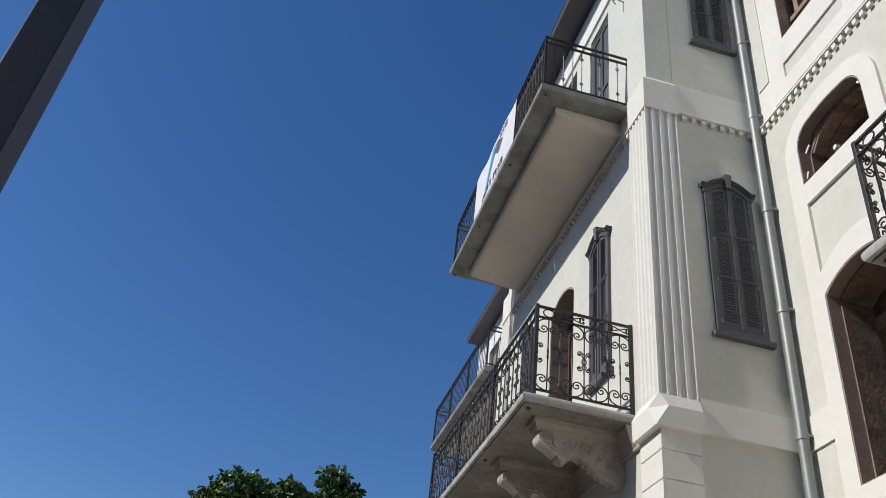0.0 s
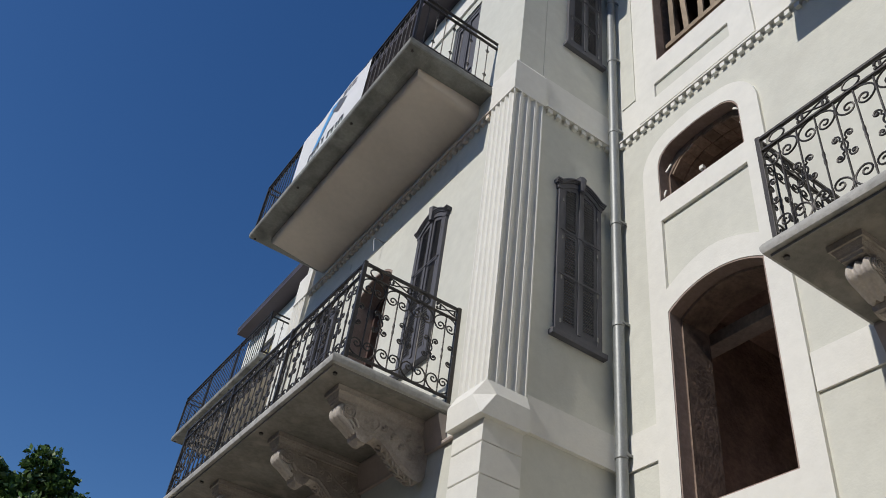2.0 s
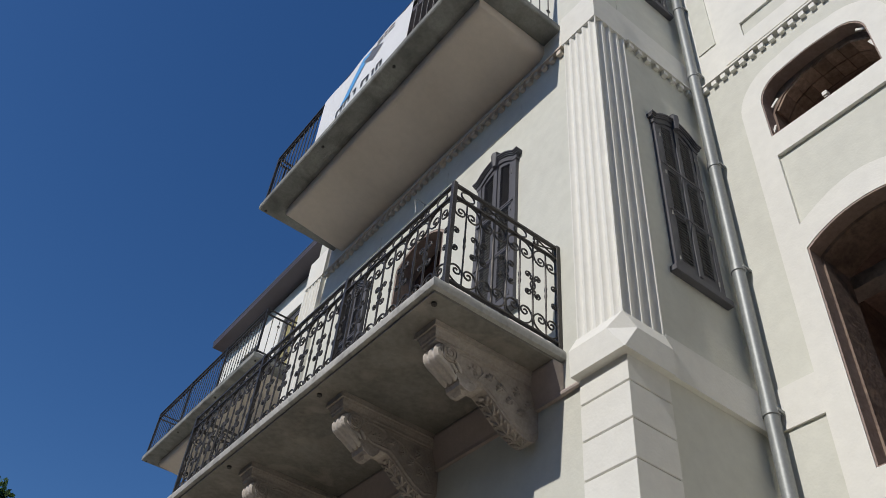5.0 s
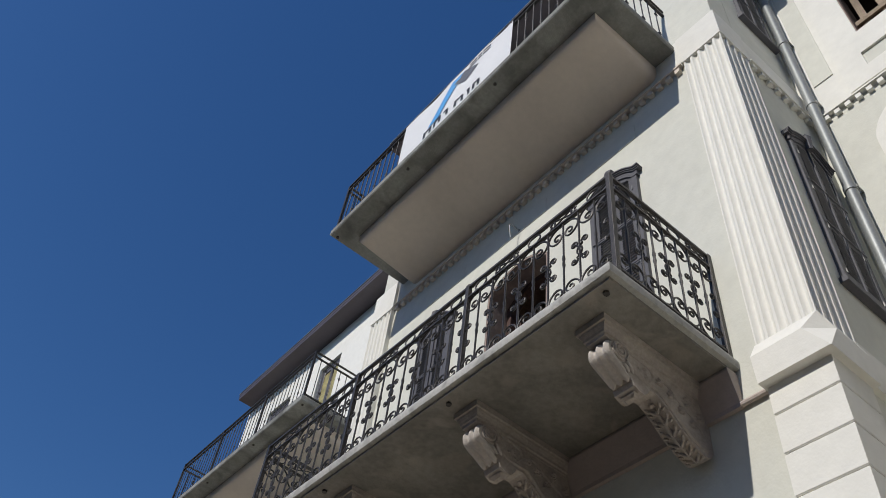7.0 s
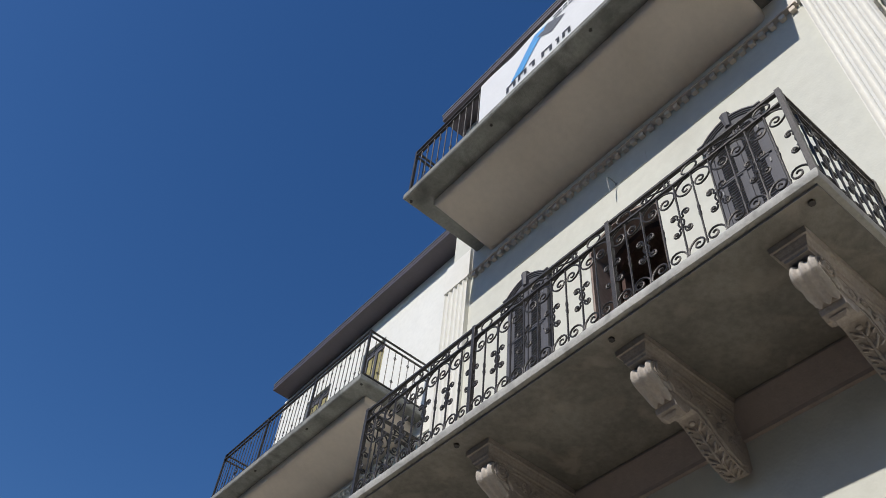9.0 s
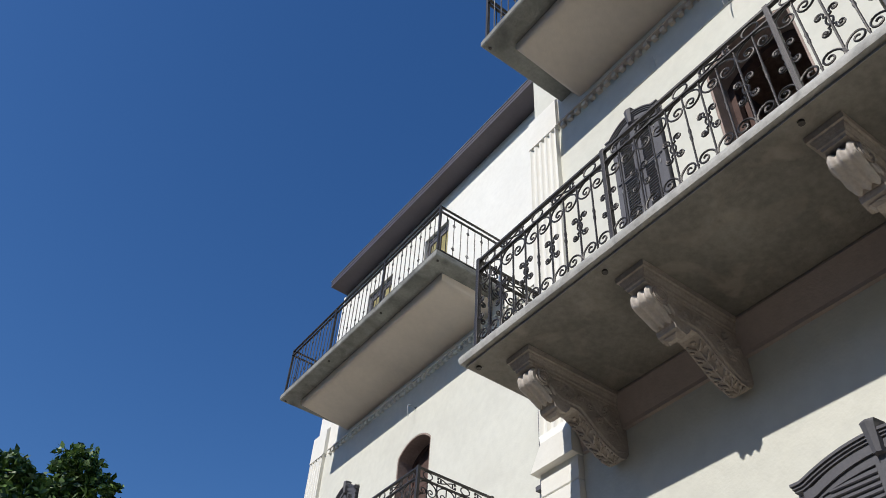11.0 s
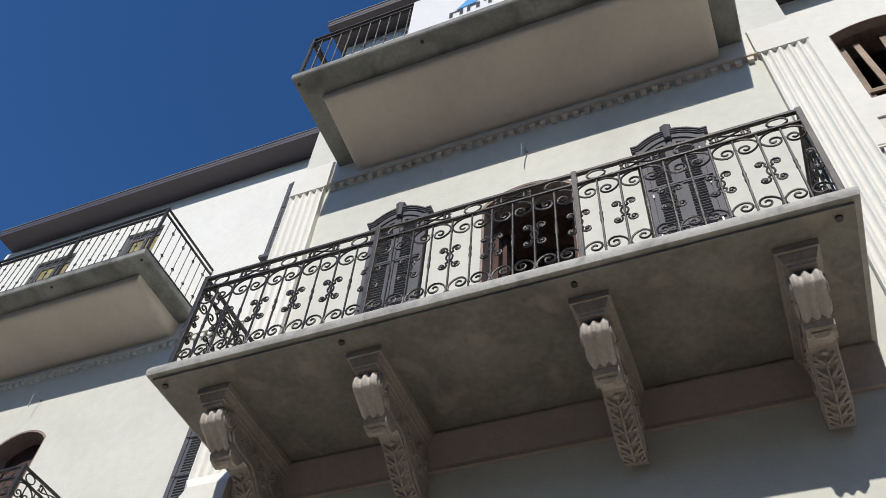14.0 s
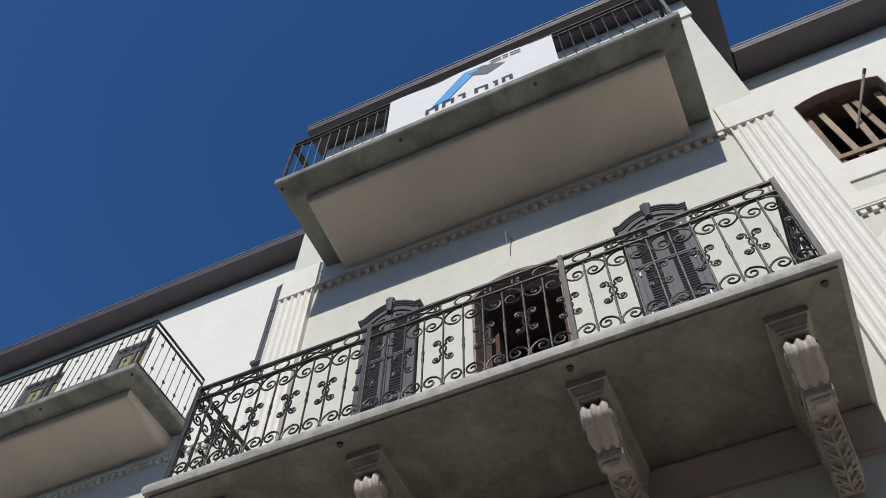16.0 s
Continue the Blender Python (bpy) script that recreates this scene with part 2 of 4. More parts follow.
# unseen wall, added to keep low skylight off soffits and shaded walls
fixed("wall_opposite", box(-20.4, -20.0, -70, 45, -0.405, 14.5), CREAM, "plain beige wall out of view, added to block low skylight", "wall")

# unseen tall wall behind the camera, added to cut skylight on the bay's side
fixed("wall_street_end", box(-20.0, 4.4, -9.4, -9.0, -0.405, 22.0), CREAM, "plain beige wall out of view, added to dim the bay's side", "wall")

# ---- the house: plan ----
BAY, WING = 4.09, 5.42          # planes of the projecting bay and of the wings
BAY0, BAY1 = 7.12, 12.09        # the bay's ends
END0, END1 = -3.6, 19.1         # the house's ends
FARW = 5.46                     # plane of the far wing, a little further back
TOP = 12.2                      # under the eaves
F2, F3 = 5.2, 9.1               # floors of the two balcony storeys

BAY_WIN = [(8.43, 0.27), (10.79, 0.27)]


def window_hole(c, half, sill, head):
    return arched(c - half, c + half, sill, head - 0.09, 0.09)


# bay front wall
holes = [window_hole(c, h, 6.05, 7.68) for c, h in BAY_WIN]
holes += [window_hole(c, h, 2.4, 4.0) for c, h in BAY_WIN]
holes += [arched(9.23, 10.03, F2 + 0.02, 7.56, 0.17), arched(9.22, 10.14, 1.3, 3.85, 0.2)]
holes += [rect(8.12, 8.72, F3 + 0.02, 11.5), rect(10.5, 11.1, F3 + 0.02, 11.5), rect(9.25, 10.0, F3 + 0.02, 11.5)]
fixed("wall_bay_front", plate(bmesh.new(), rect(BAY0, BAY1, 0, TOP), holes, 0, -0.32, base=BAY), PLASTER, "pale grey-green plastered wall of the projecting bay", "wall")
# bay side walls
fixed("wall_bay_side", plate(bmesh.new(), rect(BAY + 0.325, WING + 0.3, 0, TOP), [rect(4.69, 5.17, 6.05, 7.6), rect(4.73, 5.22, 10.06, 11.62)], 0, -0.3, side=True, base=BAY0), PLASTER, "pale grey-green plastered side of the bay", "wall")
fixed("wall_bay_far", box(BAY + 0.325, FARW - 0.002, BAY1 - 0.3, BAY1, 0, TOP), PLASTER, "pale grey-green plastered far side of the bay", "wall")

# wing at the near end: plaster skin below the cornice, white above, masonry behind
COLS = [(5.51, 6.49)]
low = [arched(5.51, 6.49, 4.40, 6.16, 0.15), rounded(5.505, 6.49, 7.44, 8.135, 0.24, 0.02)]
low += [arched(2.3, 3.1, F2 + 0.02, 7.5, 0.24), arched(5.51, 6.49, 1.2, 3.3, 0.15)]
fixed("wall_wing_near_lower", plate(bmesh.new(), rect(END0, BAY0, 0, 8.62), low, 0, -0.10, base=WING), PLASTER, "pale grey-green plaster with unfinished arched openings", "wall")
high = [arched(5.43, 6.40, 9.52, 11.0, 0.12), rect(2.3, 3.1, F3 + 0.02, 11.5)]
fixed("wall_wing_near_upper", plate(bmesh.new(), rect(END0, BAY0, 8.62, TOP), high, 0, -0.10, base=WING), WHITE, "white plaster with an unglazed window", "wall")
inner = [arched(5.53, 6.46, 4.398, 6.12, 0.15), [(5.53, 7.438), (6.46, 7.438), (6.46, 7.86), (6.34, 8.0), (6.16, 8.085), (5.92, 8.10), (5.68, 8.06), (5.53, 7.93)], arched(2.3, 3.1, F2 + 0.02, 7.5, 0.24),
         arched(5.56, 6.44, 1.2, 3.3, 0.15), arched(5.428, 6.402, 9.518, 10.998, 0.122), rect(2.3, 3.1, F3 + 0.02, 11.5)]
fixed("wall_wing_near_masonry", plate(bmesh.new(), rect(END0, BAY0, 0, TOP), inner, -0.10, -0.42, base=WING), MASONRY, "rough brown masonry bared in the openings", "wall")

# wing at the far end
far = [rect(12.78, 13.56, 9.92, 11.52), rect(12.91, 13.68, 5.92, 7.7), arched(15.78, 16.54, F2 + 0.02, 7.56, 0.17), arched(17.5, 18.28, 6.05, 7.6, 0.09),
       rect(15.70, 16.36, F3 + 0.02, 11.56), rect(17.32, 18.1, F3 + 0.02, 11.56)]
fixed("wall_wing_far_lower", plate(bmesh.new(), rect(BAY1, END1, 0, 8.62), far[1:4], 0, -0.32, base=FARW), PLASTER, "pale grey-green plastered wall of the far wing", "wall")
fixed("wall_wing_far_upper", plate(bmesh.new(), rect(BAY1, END1, 8.62, TOP), [far[0]] + far[4:], 0, -0.32, base=FARW), WHITE, "white plastered upper wall of the far wing", "wall")
fixed("wall_end_far", box(FARW + 0.325, 11.0, END1 - 0.3, END1, 0, TOP), WHITE, "white plastered end wall of the house", "wall")
fixed("wall_end_near", box(WING + 0.425, 11.0, END0, END0 + 0.3, 0, TOP), PLASTER, "pale plastered end wall of the house", "wall")
fixed("wall_back", box(11.0, 11.3, END0, END1, 0, TOP), INNER, "bare rear wall of the house", "wall")
fixed("wall_inner_far", box(FARW + 0.325, 11.0, BAY1 + 0.02, BAY1 + 0.2, 0, TOP), INNER, "bare partition wall", "wall")
fixed("wall_inner_near", box(WING + 0.425, 11.0, 6.85, 7.0, 0, TOP), INNER, "bare partition wall", "wall")
fixed("wall_inner_room", plate(bmesh.new(), rect(END0 + 0.305, 6.845, 0.2, TOP), [], 0, -0.12, base=8.0), INNER, "dark bare wall deep in the unfinished room", "wall")
for i, z in enumerate((4.75, 8.72)):
    fixed(f"floor_{i + 2}", box(WING + 0.43, 10.99, END0 + 0.31, 6.84, z - (0.7 if i == 0 else 0.3), z - (0.4 if i == 0 else 0)  ), INNER, "bare concrete floor slab inside", "floor")
    fixed(f"floor_bay_{i + 2}", box(BAY + 0.33, 10.99, BAY0 + 0.31, BAY1 - 0.31, z, z + 0.3), INNER, "bare concrete floor slab inside the bay", "floor")
    fixed(f"floor_far_{i + 2}", box(FARW + 0.33, 10.99, BAY1 + 0.21, END1 - 0.31, z, z + 0.3), INNER, "bare concrete floor slab inside the far wing", "floor")
# slab added to block sun that falls in through the small upper opening
fixed("ceiling_near", box(WING + 0.43, 7.99, END0 + 0.31, 6.84, 6.78, 6.98), INNER, "bare slab added over the unfinished room to keep sun out", "ceiling")
beam = thing("ceiling_beam", "pale concrete lintel beam inside the unfinished opening", "beam", kind="structure")
part("beam", box(6.0, 6.16, 5.0, 6.84, 6.15, 6.27, bevel=0.006), REVEAL, beam)

# ---- roof and eaves ----
def eave(name, x0, x1, y0, y1, label):
    t = thing(name, label, "eave", kind="structure")
    part("soffit", box(x0 + 0.005, x1, y0 + 0.005, y1 - 0.005, TOP + 0.004, TOP + 0.062), EAVE, t)
    part("fascia", box(x0, x1, y0, y1, TOP + 0.064, TOP + 0.135, bevel=0.006), EAVE, t)
    part("drip_edge", box(x0 - 0.012, x1, y0 - 0.012, y1 + 0.012, TOP + 0.139, TOP + 0.155, bevel=0.005), PIPE, t, "thin metal drip edge")
    return t


eave("roof_bay", 3.70, 8.0, 6.69, 12.22, "dark metal eave over the projecting bay")
eave("roof_wing_far", 5.10, 11.6, 12.26, 19.0, "dark metal eave over the far wing")
eave("roof_wing_near", 4.98, 11.6, END0 - 0.3, 6.68, "dark metal eave over the near wing")
fixed("ceiling_roof", box(WING + 0.1, 11.3, END0, END1, TOP + 0.158, TOP + 0.30), EAVE, "dark flat roof covering", "roof")

# ---- bands and cornices ----
def band(name, bm, label):
    return fixed(name, bm, WHITE, label, "string course")


bm = box(BAY - 0.022, BAY - 0.001, 7.505, BAY1 - 0.385, 8.67, 9.14)
band("trim_bay_upper", bm, "flat white band under the upper balcony")
bm = box(4.435, WING - 0.001, BAY0 - 0.022, BAY0 - 0.001, 8.67, 9.14)
band("trim_side_upper", bm, "flat white band round the bay's side")
bm = box(4.42, WING - 0.001, BAY0 - 0.04, BAY0 - 0.001, 4.88, 5.19)
band("trim_side_lower", bm, "flat white band round the bay's side")
band("trim_bay_frieze", box(BAY - 0.03, BAY - 0.001, BAY0 - 0.03, BAY1, 11.66, TOP, bevel=0.004), "white frieze under the bay's eave")
bm = box(WING - 0.02, WING - 0.001, 6.69, BAY0 - 0.025, 4.88, 5.19)
band("trim_near_lower", bm, "flat white band on the near wing")
bm = box(WING - 0.02, WING - 0.001, END0, 5.30, 4.87, 5.17)
band("trim_near_lower_right", bm, "flat white band on the near wing")

dentil_bm = box(-0.042, 0, -0.026, 0.026, -0.028, 0.028)


def cornice(name, u0, u1, base, side, label, stone=WHITE, pitch=0.104):
    t = thing(name, label, "cornice", kind="structure")
    bm = bmesh.new()
    if side:
        block(bm, u0, u1, base - 0.055, base - 0.001, 8.648, 8.666)
    else:
        block(bm, base - 0.055, base - 0.001, u0, u1, 8.648, 8.666)
    part("fillet", bm, stone, t)
    tooth = mesh_of("dentil", dentil_bm.copy(), stone)
    k = int((u1 - u0) / pitch)
    for i in range(k):
        u = u0 + (i + 0.5) * (u1 - u0) / k
        part("dentil", tooth, stone, t, at=pose(u, base - 0.001, 8.611, 0, 0, 90) if side else pose(base - 0.001, u, 8.611))
    return t


cornice("trim_dentils_bay", 7.51, BAY1 - 0.39, BAY, False, "cream dentil cornice under the upper balcony", CREAM)
cornice("trim_dentils_side", 4.45, WING - 0.06, BAY0, True, "white dentil cornice on the bay's side")
cornice("trim_dentils_near", 1.0, BAY0 - 0.1, WING, False, "white dentil cornice on the near wing")
cornice("trim_dentils_far", BAY1 + 0.1, 18.62, FARW, False, "white dentil cornice on the far wing")

# flat panels below the dentils
for i, (a, b) in enumerate(((8.12, 8.72), (9.25, 9.98), (10.46, 11.04))):
    fixed(f"trim_panel_{i + 1}", box(BAY - 0.007, BAY - 0.001, a, b, 8.19, 8.40), PLASTER, "flat plaster panel below the dentils", "panel")

# white surrounds of the stacked openings on the near wing, with sunk panels
out = rounded(5.305, 6.69, 4.12, 8.33, 0.44, 0.03, 9)
pan = [(5.51, 6.40), (5.51, 7.20), (6.49, 7.20), (6.49, 6.40)] + [(6.49 - 0.98 * i / 10, 6.40 + 0.17 * math.sin(math.pi * i / 10)) for i in range(1, 10)]
fixed("trim_surround_lower", plate(bmesh.new(), out, [low[0], low[1], pan], 0.034, 0.001, base=WING), WHITE, "white surround of two arched openings with a sunk panel", "surround")
fixed("trim_surround_low", plate(bmesh.new(), rect(5.31, 6.69, 0.2, 4.08), [rect(5.51, 6.49, 3.6, 3.95), low[3]], 0.034, 0.001, base=WING), WHITE, "white surround with a sunk panel", "surround")
fixed("trim_surround_upper", plate(bmesh.new(), rect(5.2, 6.70, 8.726, 11.8), [high[0], rect(5.47, 6.46, 8.95, 9.17)], 0.03, 0.001, base=WING), WHITE, "white surround of the upper window with a sunk panel", "surround")
fixed("trim_panel_strip", box(WING - 0.012, WING - 0.001, 6.76, 6.96, 9.2, 12.0), PLASTER, "grey plaster strip beside the drainpipe", "panel")
for i, (a, b, c, d) in enumerate(((5.47, 6.46, 8.95, 9.17),)):
    fixed(f"trim_field_{i + 1}", box(WING - 0.006, WING - 0.001, a + 0.003, b - 0.003, c + 0.003, d - 0.003), PLASTER, "sunk grey plaster panel", "panel")

# bare edges of the plaster round the unfinished openings
for i, (edge, core) in enumerate(((arched(5.512, 6.488, 4.402, 6.158, 0.15), arched(5.524, 6.476, 4.41, 6.146, 0.15)), (rounded(5.507, 6.488, 7.442, 8.133, 0.24, 0.02), rounded(5.516, 6.479, 7.45, 8.124, 0.24, 0.02)), (arched(5.432, 6.398, 9.522, 10.998, 0.12), arched(5.442, 6.388, 9.53, 10.99, 0.12)))):
    fixed(f"trim_reveal_{i + 1}", plate(bmesh.new(), edge, [core], 0.029, -0.099, base=WING), LINING, "bare grey-brown edge of the plaster in the opening", "reveal")

# ---- pilasters ----
def fluted_edge(a, b, count, depth):
    """Stations along a fluted face from a to b: (along, how deep)."""
    pts, step = [(a, 0.0)], (b - a) / count
    for i in range(count):
        s = a + i * step
        pts += [(s + 0.12 * step, 0.0)]
        pts += [(s + (0.12 + 0.76 * j / 6) * step, depth * math.sin(math.pi * j / 6)) for j in range(1, 6)]
        pts += [(s + 0.88 * step, 0.0)]
    return pts + [(b, 0.0)]


def pilaster_outline(o, y1, x1, flutes=True):
    """Plan of a corner pilaster on the bay's near corner, standing o out of both faces."""
    fx, fy = BAY - o, BAY0 - 0.7 * o
    pts = [(x1, BAY0 - 0.001), (x1, fy)]
    if flutes:
        pts += [(x, fy + d) for x, d in fluted_edge(x1, fx, 4, 0.03)[1:-1]]
        pts += [(fx, fy)]
        pts += [(fx + d, y) for y, d in fluted_edge(fy, y1, 5, 0.03)[1:-1]]
    else:
        pts += [(fx, fy)]
    return pts + [(fx, y1), (BAY - 0.001, y1), (BAY - 0.001, BAY0 - 0.001)]


def loft(bm, stack):
    """Faces between outlines of equal length at rising heights, closed at both ends."""
    rings = [[bm.verts.new((x, y, z)) for x, y in pts] for z, pts in stack]
    k = len(rings[0])
    for A, B in zip(rings, rings[1:]):
        for i in range(k):
            bm.faces.new((A[i], A[(i + 1) % k], B[(i + 1) % k], B[i]))
    bm.faces.new(rings[0])
    bm.faces.new(rings[-1])
    return bm


def faceted(o, y1, x1, c):
    fx, fy = BAY - o, BAY0 - 0.7 * o
    return [(x1, BAY0 - 0.001), (x1, fy), (fx + c, fy), (fx, fy + c), (fx, y1), (BAY - 0.001, y1), (BAY - 0.001, BAY0 - 0.001)]


def plain(o, y1, x1):
    return pilaster_outline(o, y1, x1, False)


pil = thing("pilaster", "white fluted corner pilaster over rusticated blocks", "pilaster", "pilasters", "structure")
part("shaft", prism(bmesh.new(), pilaster_outline(0.055, 7.475, 4.41), 5.16, 8.626), WHITE, pil, smooth=True)
part("capital", prism(bmesh.new(), plain(0.064, 7.486, 4.421), 8.628, 8.647), WHITE, pil, "thin flat capital over the flutes")
part("entablature", loft(bmesh.new(), [(8.649, plain(0.06, 7.50, 4.43)), (9.08, plain(0.06, 7.50, 4.43)), (9.15, plain(0.01, 7.50, 4.43))]), WHITE, pil)
part("plinth", loft(bmesh.new(), [(4.835, faceted(0.06, 7.46, 4.40, 0.002)), (4.838, faceted(0.118, 7.485, 4.412, 0.004)), (5.035, faceted(0.122, 7.49, 4.415, 0.13)), (5.158, faceted(0.06, 7.48, 4.412, 0.002))]), WHITE, pil, "moulded plinth with sloping faces")
QUOIN = mesh_of("quoin", loft(bmesh.new(), [(0, plain(0.048, 7.466, 4.39)), (0.006, plain(0.054, 7.472, 4.396)), (0.237, plain(0.054, 7.472, 4.396)), (0.243, plain(0.048, 7.466, 4.39))]), WHITE)
part("quoin_core", prism(bmesh.new(), plain(0.035, 7.455, 4.38), 0.0, 4.84), WHITE, pil)
for i in range(19):
    part("quoin", QUOIN, WHITE, pil, at=pose(0, 0, 4.656 - 0.25 * i))


def mirrored(ob, m, name):
    """A mirrored pilaster: parts with reflected meshes."""
    t = thing(name, ob["label"], ob["category"], "pilasters", "structure")
    seen = {}
    for c in ob.children:
        if c.data not in seen:
            me = c.data.copy()
            me.transform(m)
            me.flip_normals()
            seen[c.data] = me
        part(c.name.split(".")[0], seen[c.data], WHITE, t, at=c.matrix_basis.copy())
    return t


FLIP = Matrix.Diagonal((1, -1, 1, 1))
mirrored(pil, Matrix.Translation((0, BAY0 + BAY1, 0)) @ FLIP, "pilaster")
mirrored(pil, Matrix.Translation((FARW - BAY, BAY0 + END1, 0)) @ FLIP, "pilaster")

# ---- drainpipe ----
dp = thing("drainpipe", "grey metal drainpipe in the corner beside the bay", "drainpipe", at=pose(WING - 0.085, BAY0 - 0.095, 0))
part("pipe", tube(bmesh.new(), [(0, 0, z) for z in (0.02, 4, 8, 11, 12.19)], 0.05, 14), PIPE, dp, smooth=True)
COLLAR = mesh_of("collar", tube(bmesh.new(), [(0, 0, -0.035), (0, 0, -0.03), (0, 0, 0.03), (0, 0, 0.035)], [0.05, 0.058, 0.058, 0.05], 14), PIPE, True)
CLAMP = mesh_of("clamp", box(-0.012, 0.085, -0.062, -0.045, -0.012, 0.012), PIPE)
for z in (1.2, 2.45, 3.7, 5.0, 6.28, 7.5, 8.85, 10.1, 11.3):
    collar = part("collar", COLLAR, PIPE, dp, at=pose(0, 0, z))
    part("clamp", CLAMP, PIPE, collar)


# ---- balconies ----
DEPTH, LONG = 1.09, 4.14


def lower_balcony(y0, wall, label):
    """Slab with a rounded stone edge; local origin on the wall plane at slab top."""
    t = thing("balcony", label, "balcony", "lower balconies", at=pose(wall, y0, F2))
    slab = part("slab", box(-DEPTH + 0.04, 0, 0.04, LONG - 0.04, -0.105, -0.03), SLAB, t, "stained grey rendered underside")
    bm = bmesh.new()
    ring = lambda o: [(0, o), (-DEPTH + o, o), (-DEPTH + o, LONG - o), (0, LONG - o)]
    loft(bm, [(-0.084, ring(0.022)), (-0.08, ring(0.008)), (-0.055, ring(0.0)), (-0.03, ring(0.0)), (-0.008, ring(0.012)), (0.0, ring(0.035))])
    part("nosing", bm, NOSING, t, "rounded worn stone edge", smooth=True)
    drain = mesh_of("drain_hole", tube(bmesh.new(), [(0, 0, -0.12), (0, 0, -0.09)], 0.019, 8), IRON)
    for y in (0.12, 1.45, 2.83, LONG - 0.10):
        part("drain_hole", drain, IRON, slab, "short dark drain spout", at=pose(-DEPTH + 0.10, y, 0))
    return t


def upper_balcony(y0, wall, label):
    L = 4.1
    t = thing("balcony", label, "balcony", "upper balconies", at=pose(wall, y0, F3))
    bm = bmesh.new()
    ring = lambda o: [(0, o), (-DEPTH + o, o), (-DEPTH + o, L - o), (0, L - o)]
    loft(bm, [(-0.10, ring(0.012)), (-0.085, ring(0.0)), (-0.012, ring(0.0)), (0.0, ring(0.012))])
    slab = part("slab", bm, CONCRETE, t, "raw grey concrete slab with a drip edge")
    bm = bmesh.new()
    def r2(o, zf, zb):
        return [(x, y, z) for x, y, z in ((0, 0.23 + o, zb), (-DEPTH + 0.258 + o, 0.23 + o, zf), (-DEPTH + 0.258 + o, L - 0.23 - o, zf), (0, L - 0.23 - o, zb))]
    rings = [[bm.verts.new(v) for v in r2(o, zf, zb)] for o, zf, zb in ((0.0, -0.102, -0.102), (0.0, -0.15, -0.22), (0.006, -0.18, -0.258), (0.025, -0.203, -0.288), (0.055, -0.218, -0.306), (0.09, -0.224, -0.313))]
    for A, B in zip(rings, rings[1:]):
        for i in range(4):
            bm.faces.new((A[i], A[(i + 1) % 4], B[(i + 1) % 4], B[i]))
    bm.faces.new(rings[0])
    bm.faces.new(rings[-1])
    part("casing", bm, CREAM, t, "cream rendered casing under the slab", smooth=True)
    drain = mesh_of("drain_hole", tube(bmesh.new(), [(0, 0, -0.112), (0, 0, -0.09)], 0.017, 8), IRON)
    for y in (0.08, 1.38, 2.75, L - 0.05):
        part("drain_hole", drain, IRON, slab, "short dark drain spout", at=pose(-DEPTH + 0.08, y, 0))
    return t


lower_balcony(7.63, BAY, "grey stone balcony slab on carved corbels")
lower_balcony(0.68, WING, "grey stone balcony slab on the near wing")
lower_balcony(14.44, FARW, "grey stone balcony slab on the far wing")
upper_balcony(7.55, BAY, "concrete upper balcony with a cream casing beneath")
upper_balcony(0.66, WING, "concrete upper balcony on the near wing")
upper_balcony(14.30, FARW, "concrete upper balcony on the far wing")


# ---- wrought-iron railing ----
def curl(cx, cz, r, a0, turns, n=12, end=0.25):
    return [(cx + r * (1 - (1 - end) * i / n) * math.cos(a0 + turns * 2 * math.pi * i / n), cz + r * (1 - (1 - end) * i / n) * math.sin(a0 + turns * 2 * math.pi * i / n)) for i in range(n + 1)]


def loop_scroll(U):
    """A pair of C scrolls that hang from the rail and curl in beside the bar; local z 0 is the rail."""
    bm = bmesh.new()
    a, b = U / 2 - 0.006, 0.085
    k = a / 0.129
    for s in (1, -1):
        pts = [(a * math.cos(q), -b + b * math.sin(q)) for q in (math.radians(90 - 140 * i / 12) for i in range(13))]
        pts += curl(0.055 * k, -0.110, 0.049 * k, math.radians(-60), -1.25, 16, 0.2)[1:]
        tube(bm, [(0, s * u, v) for u, v in pts], 0.0068, 5)
    ball(bm, 0, 0, -0.098, 0.009, 0.011, 0.011, 4)
    return mesh_of("scroll", bm, IRON, True)


def heart_scroll(sides):
    """The four-curled ornament half way up a bar."""
    bm = bmesh.new()
    for s in sides:
        top = curl(0.046, 0.076, 0.032, math.pi * 1.25, -1.25, 11)[::-1]
        mid = [(0.005, 0.04), (0.018, 0.018), (0.022, 0.0), (0.018, -0.018), (0.005, -0.04)]
        pts = top + mid + [(u, -v) for u, v in top[::-1]]
        tube(bm, [(0, s * u, v) for u, v in pts], 0.0068, 5)
        for v in (0.075, -0.075):
            ball(bm, 0, s * 0.046, v, 0.008, 0.011, 0.011, 4)
    return mesh_of("heart_scroll", bm, IRON, True)


def ring_ornament():
    bm = bmesh.new()
    tube(bm, [(0, 0.058 * math.cos(q), 0.042 * math.sin(q)) for q in (2 * math.pi * i / 18 for i in range(18))], 0.0068, 5, True)
    return mesh_of("ring", bm, IRON, True)


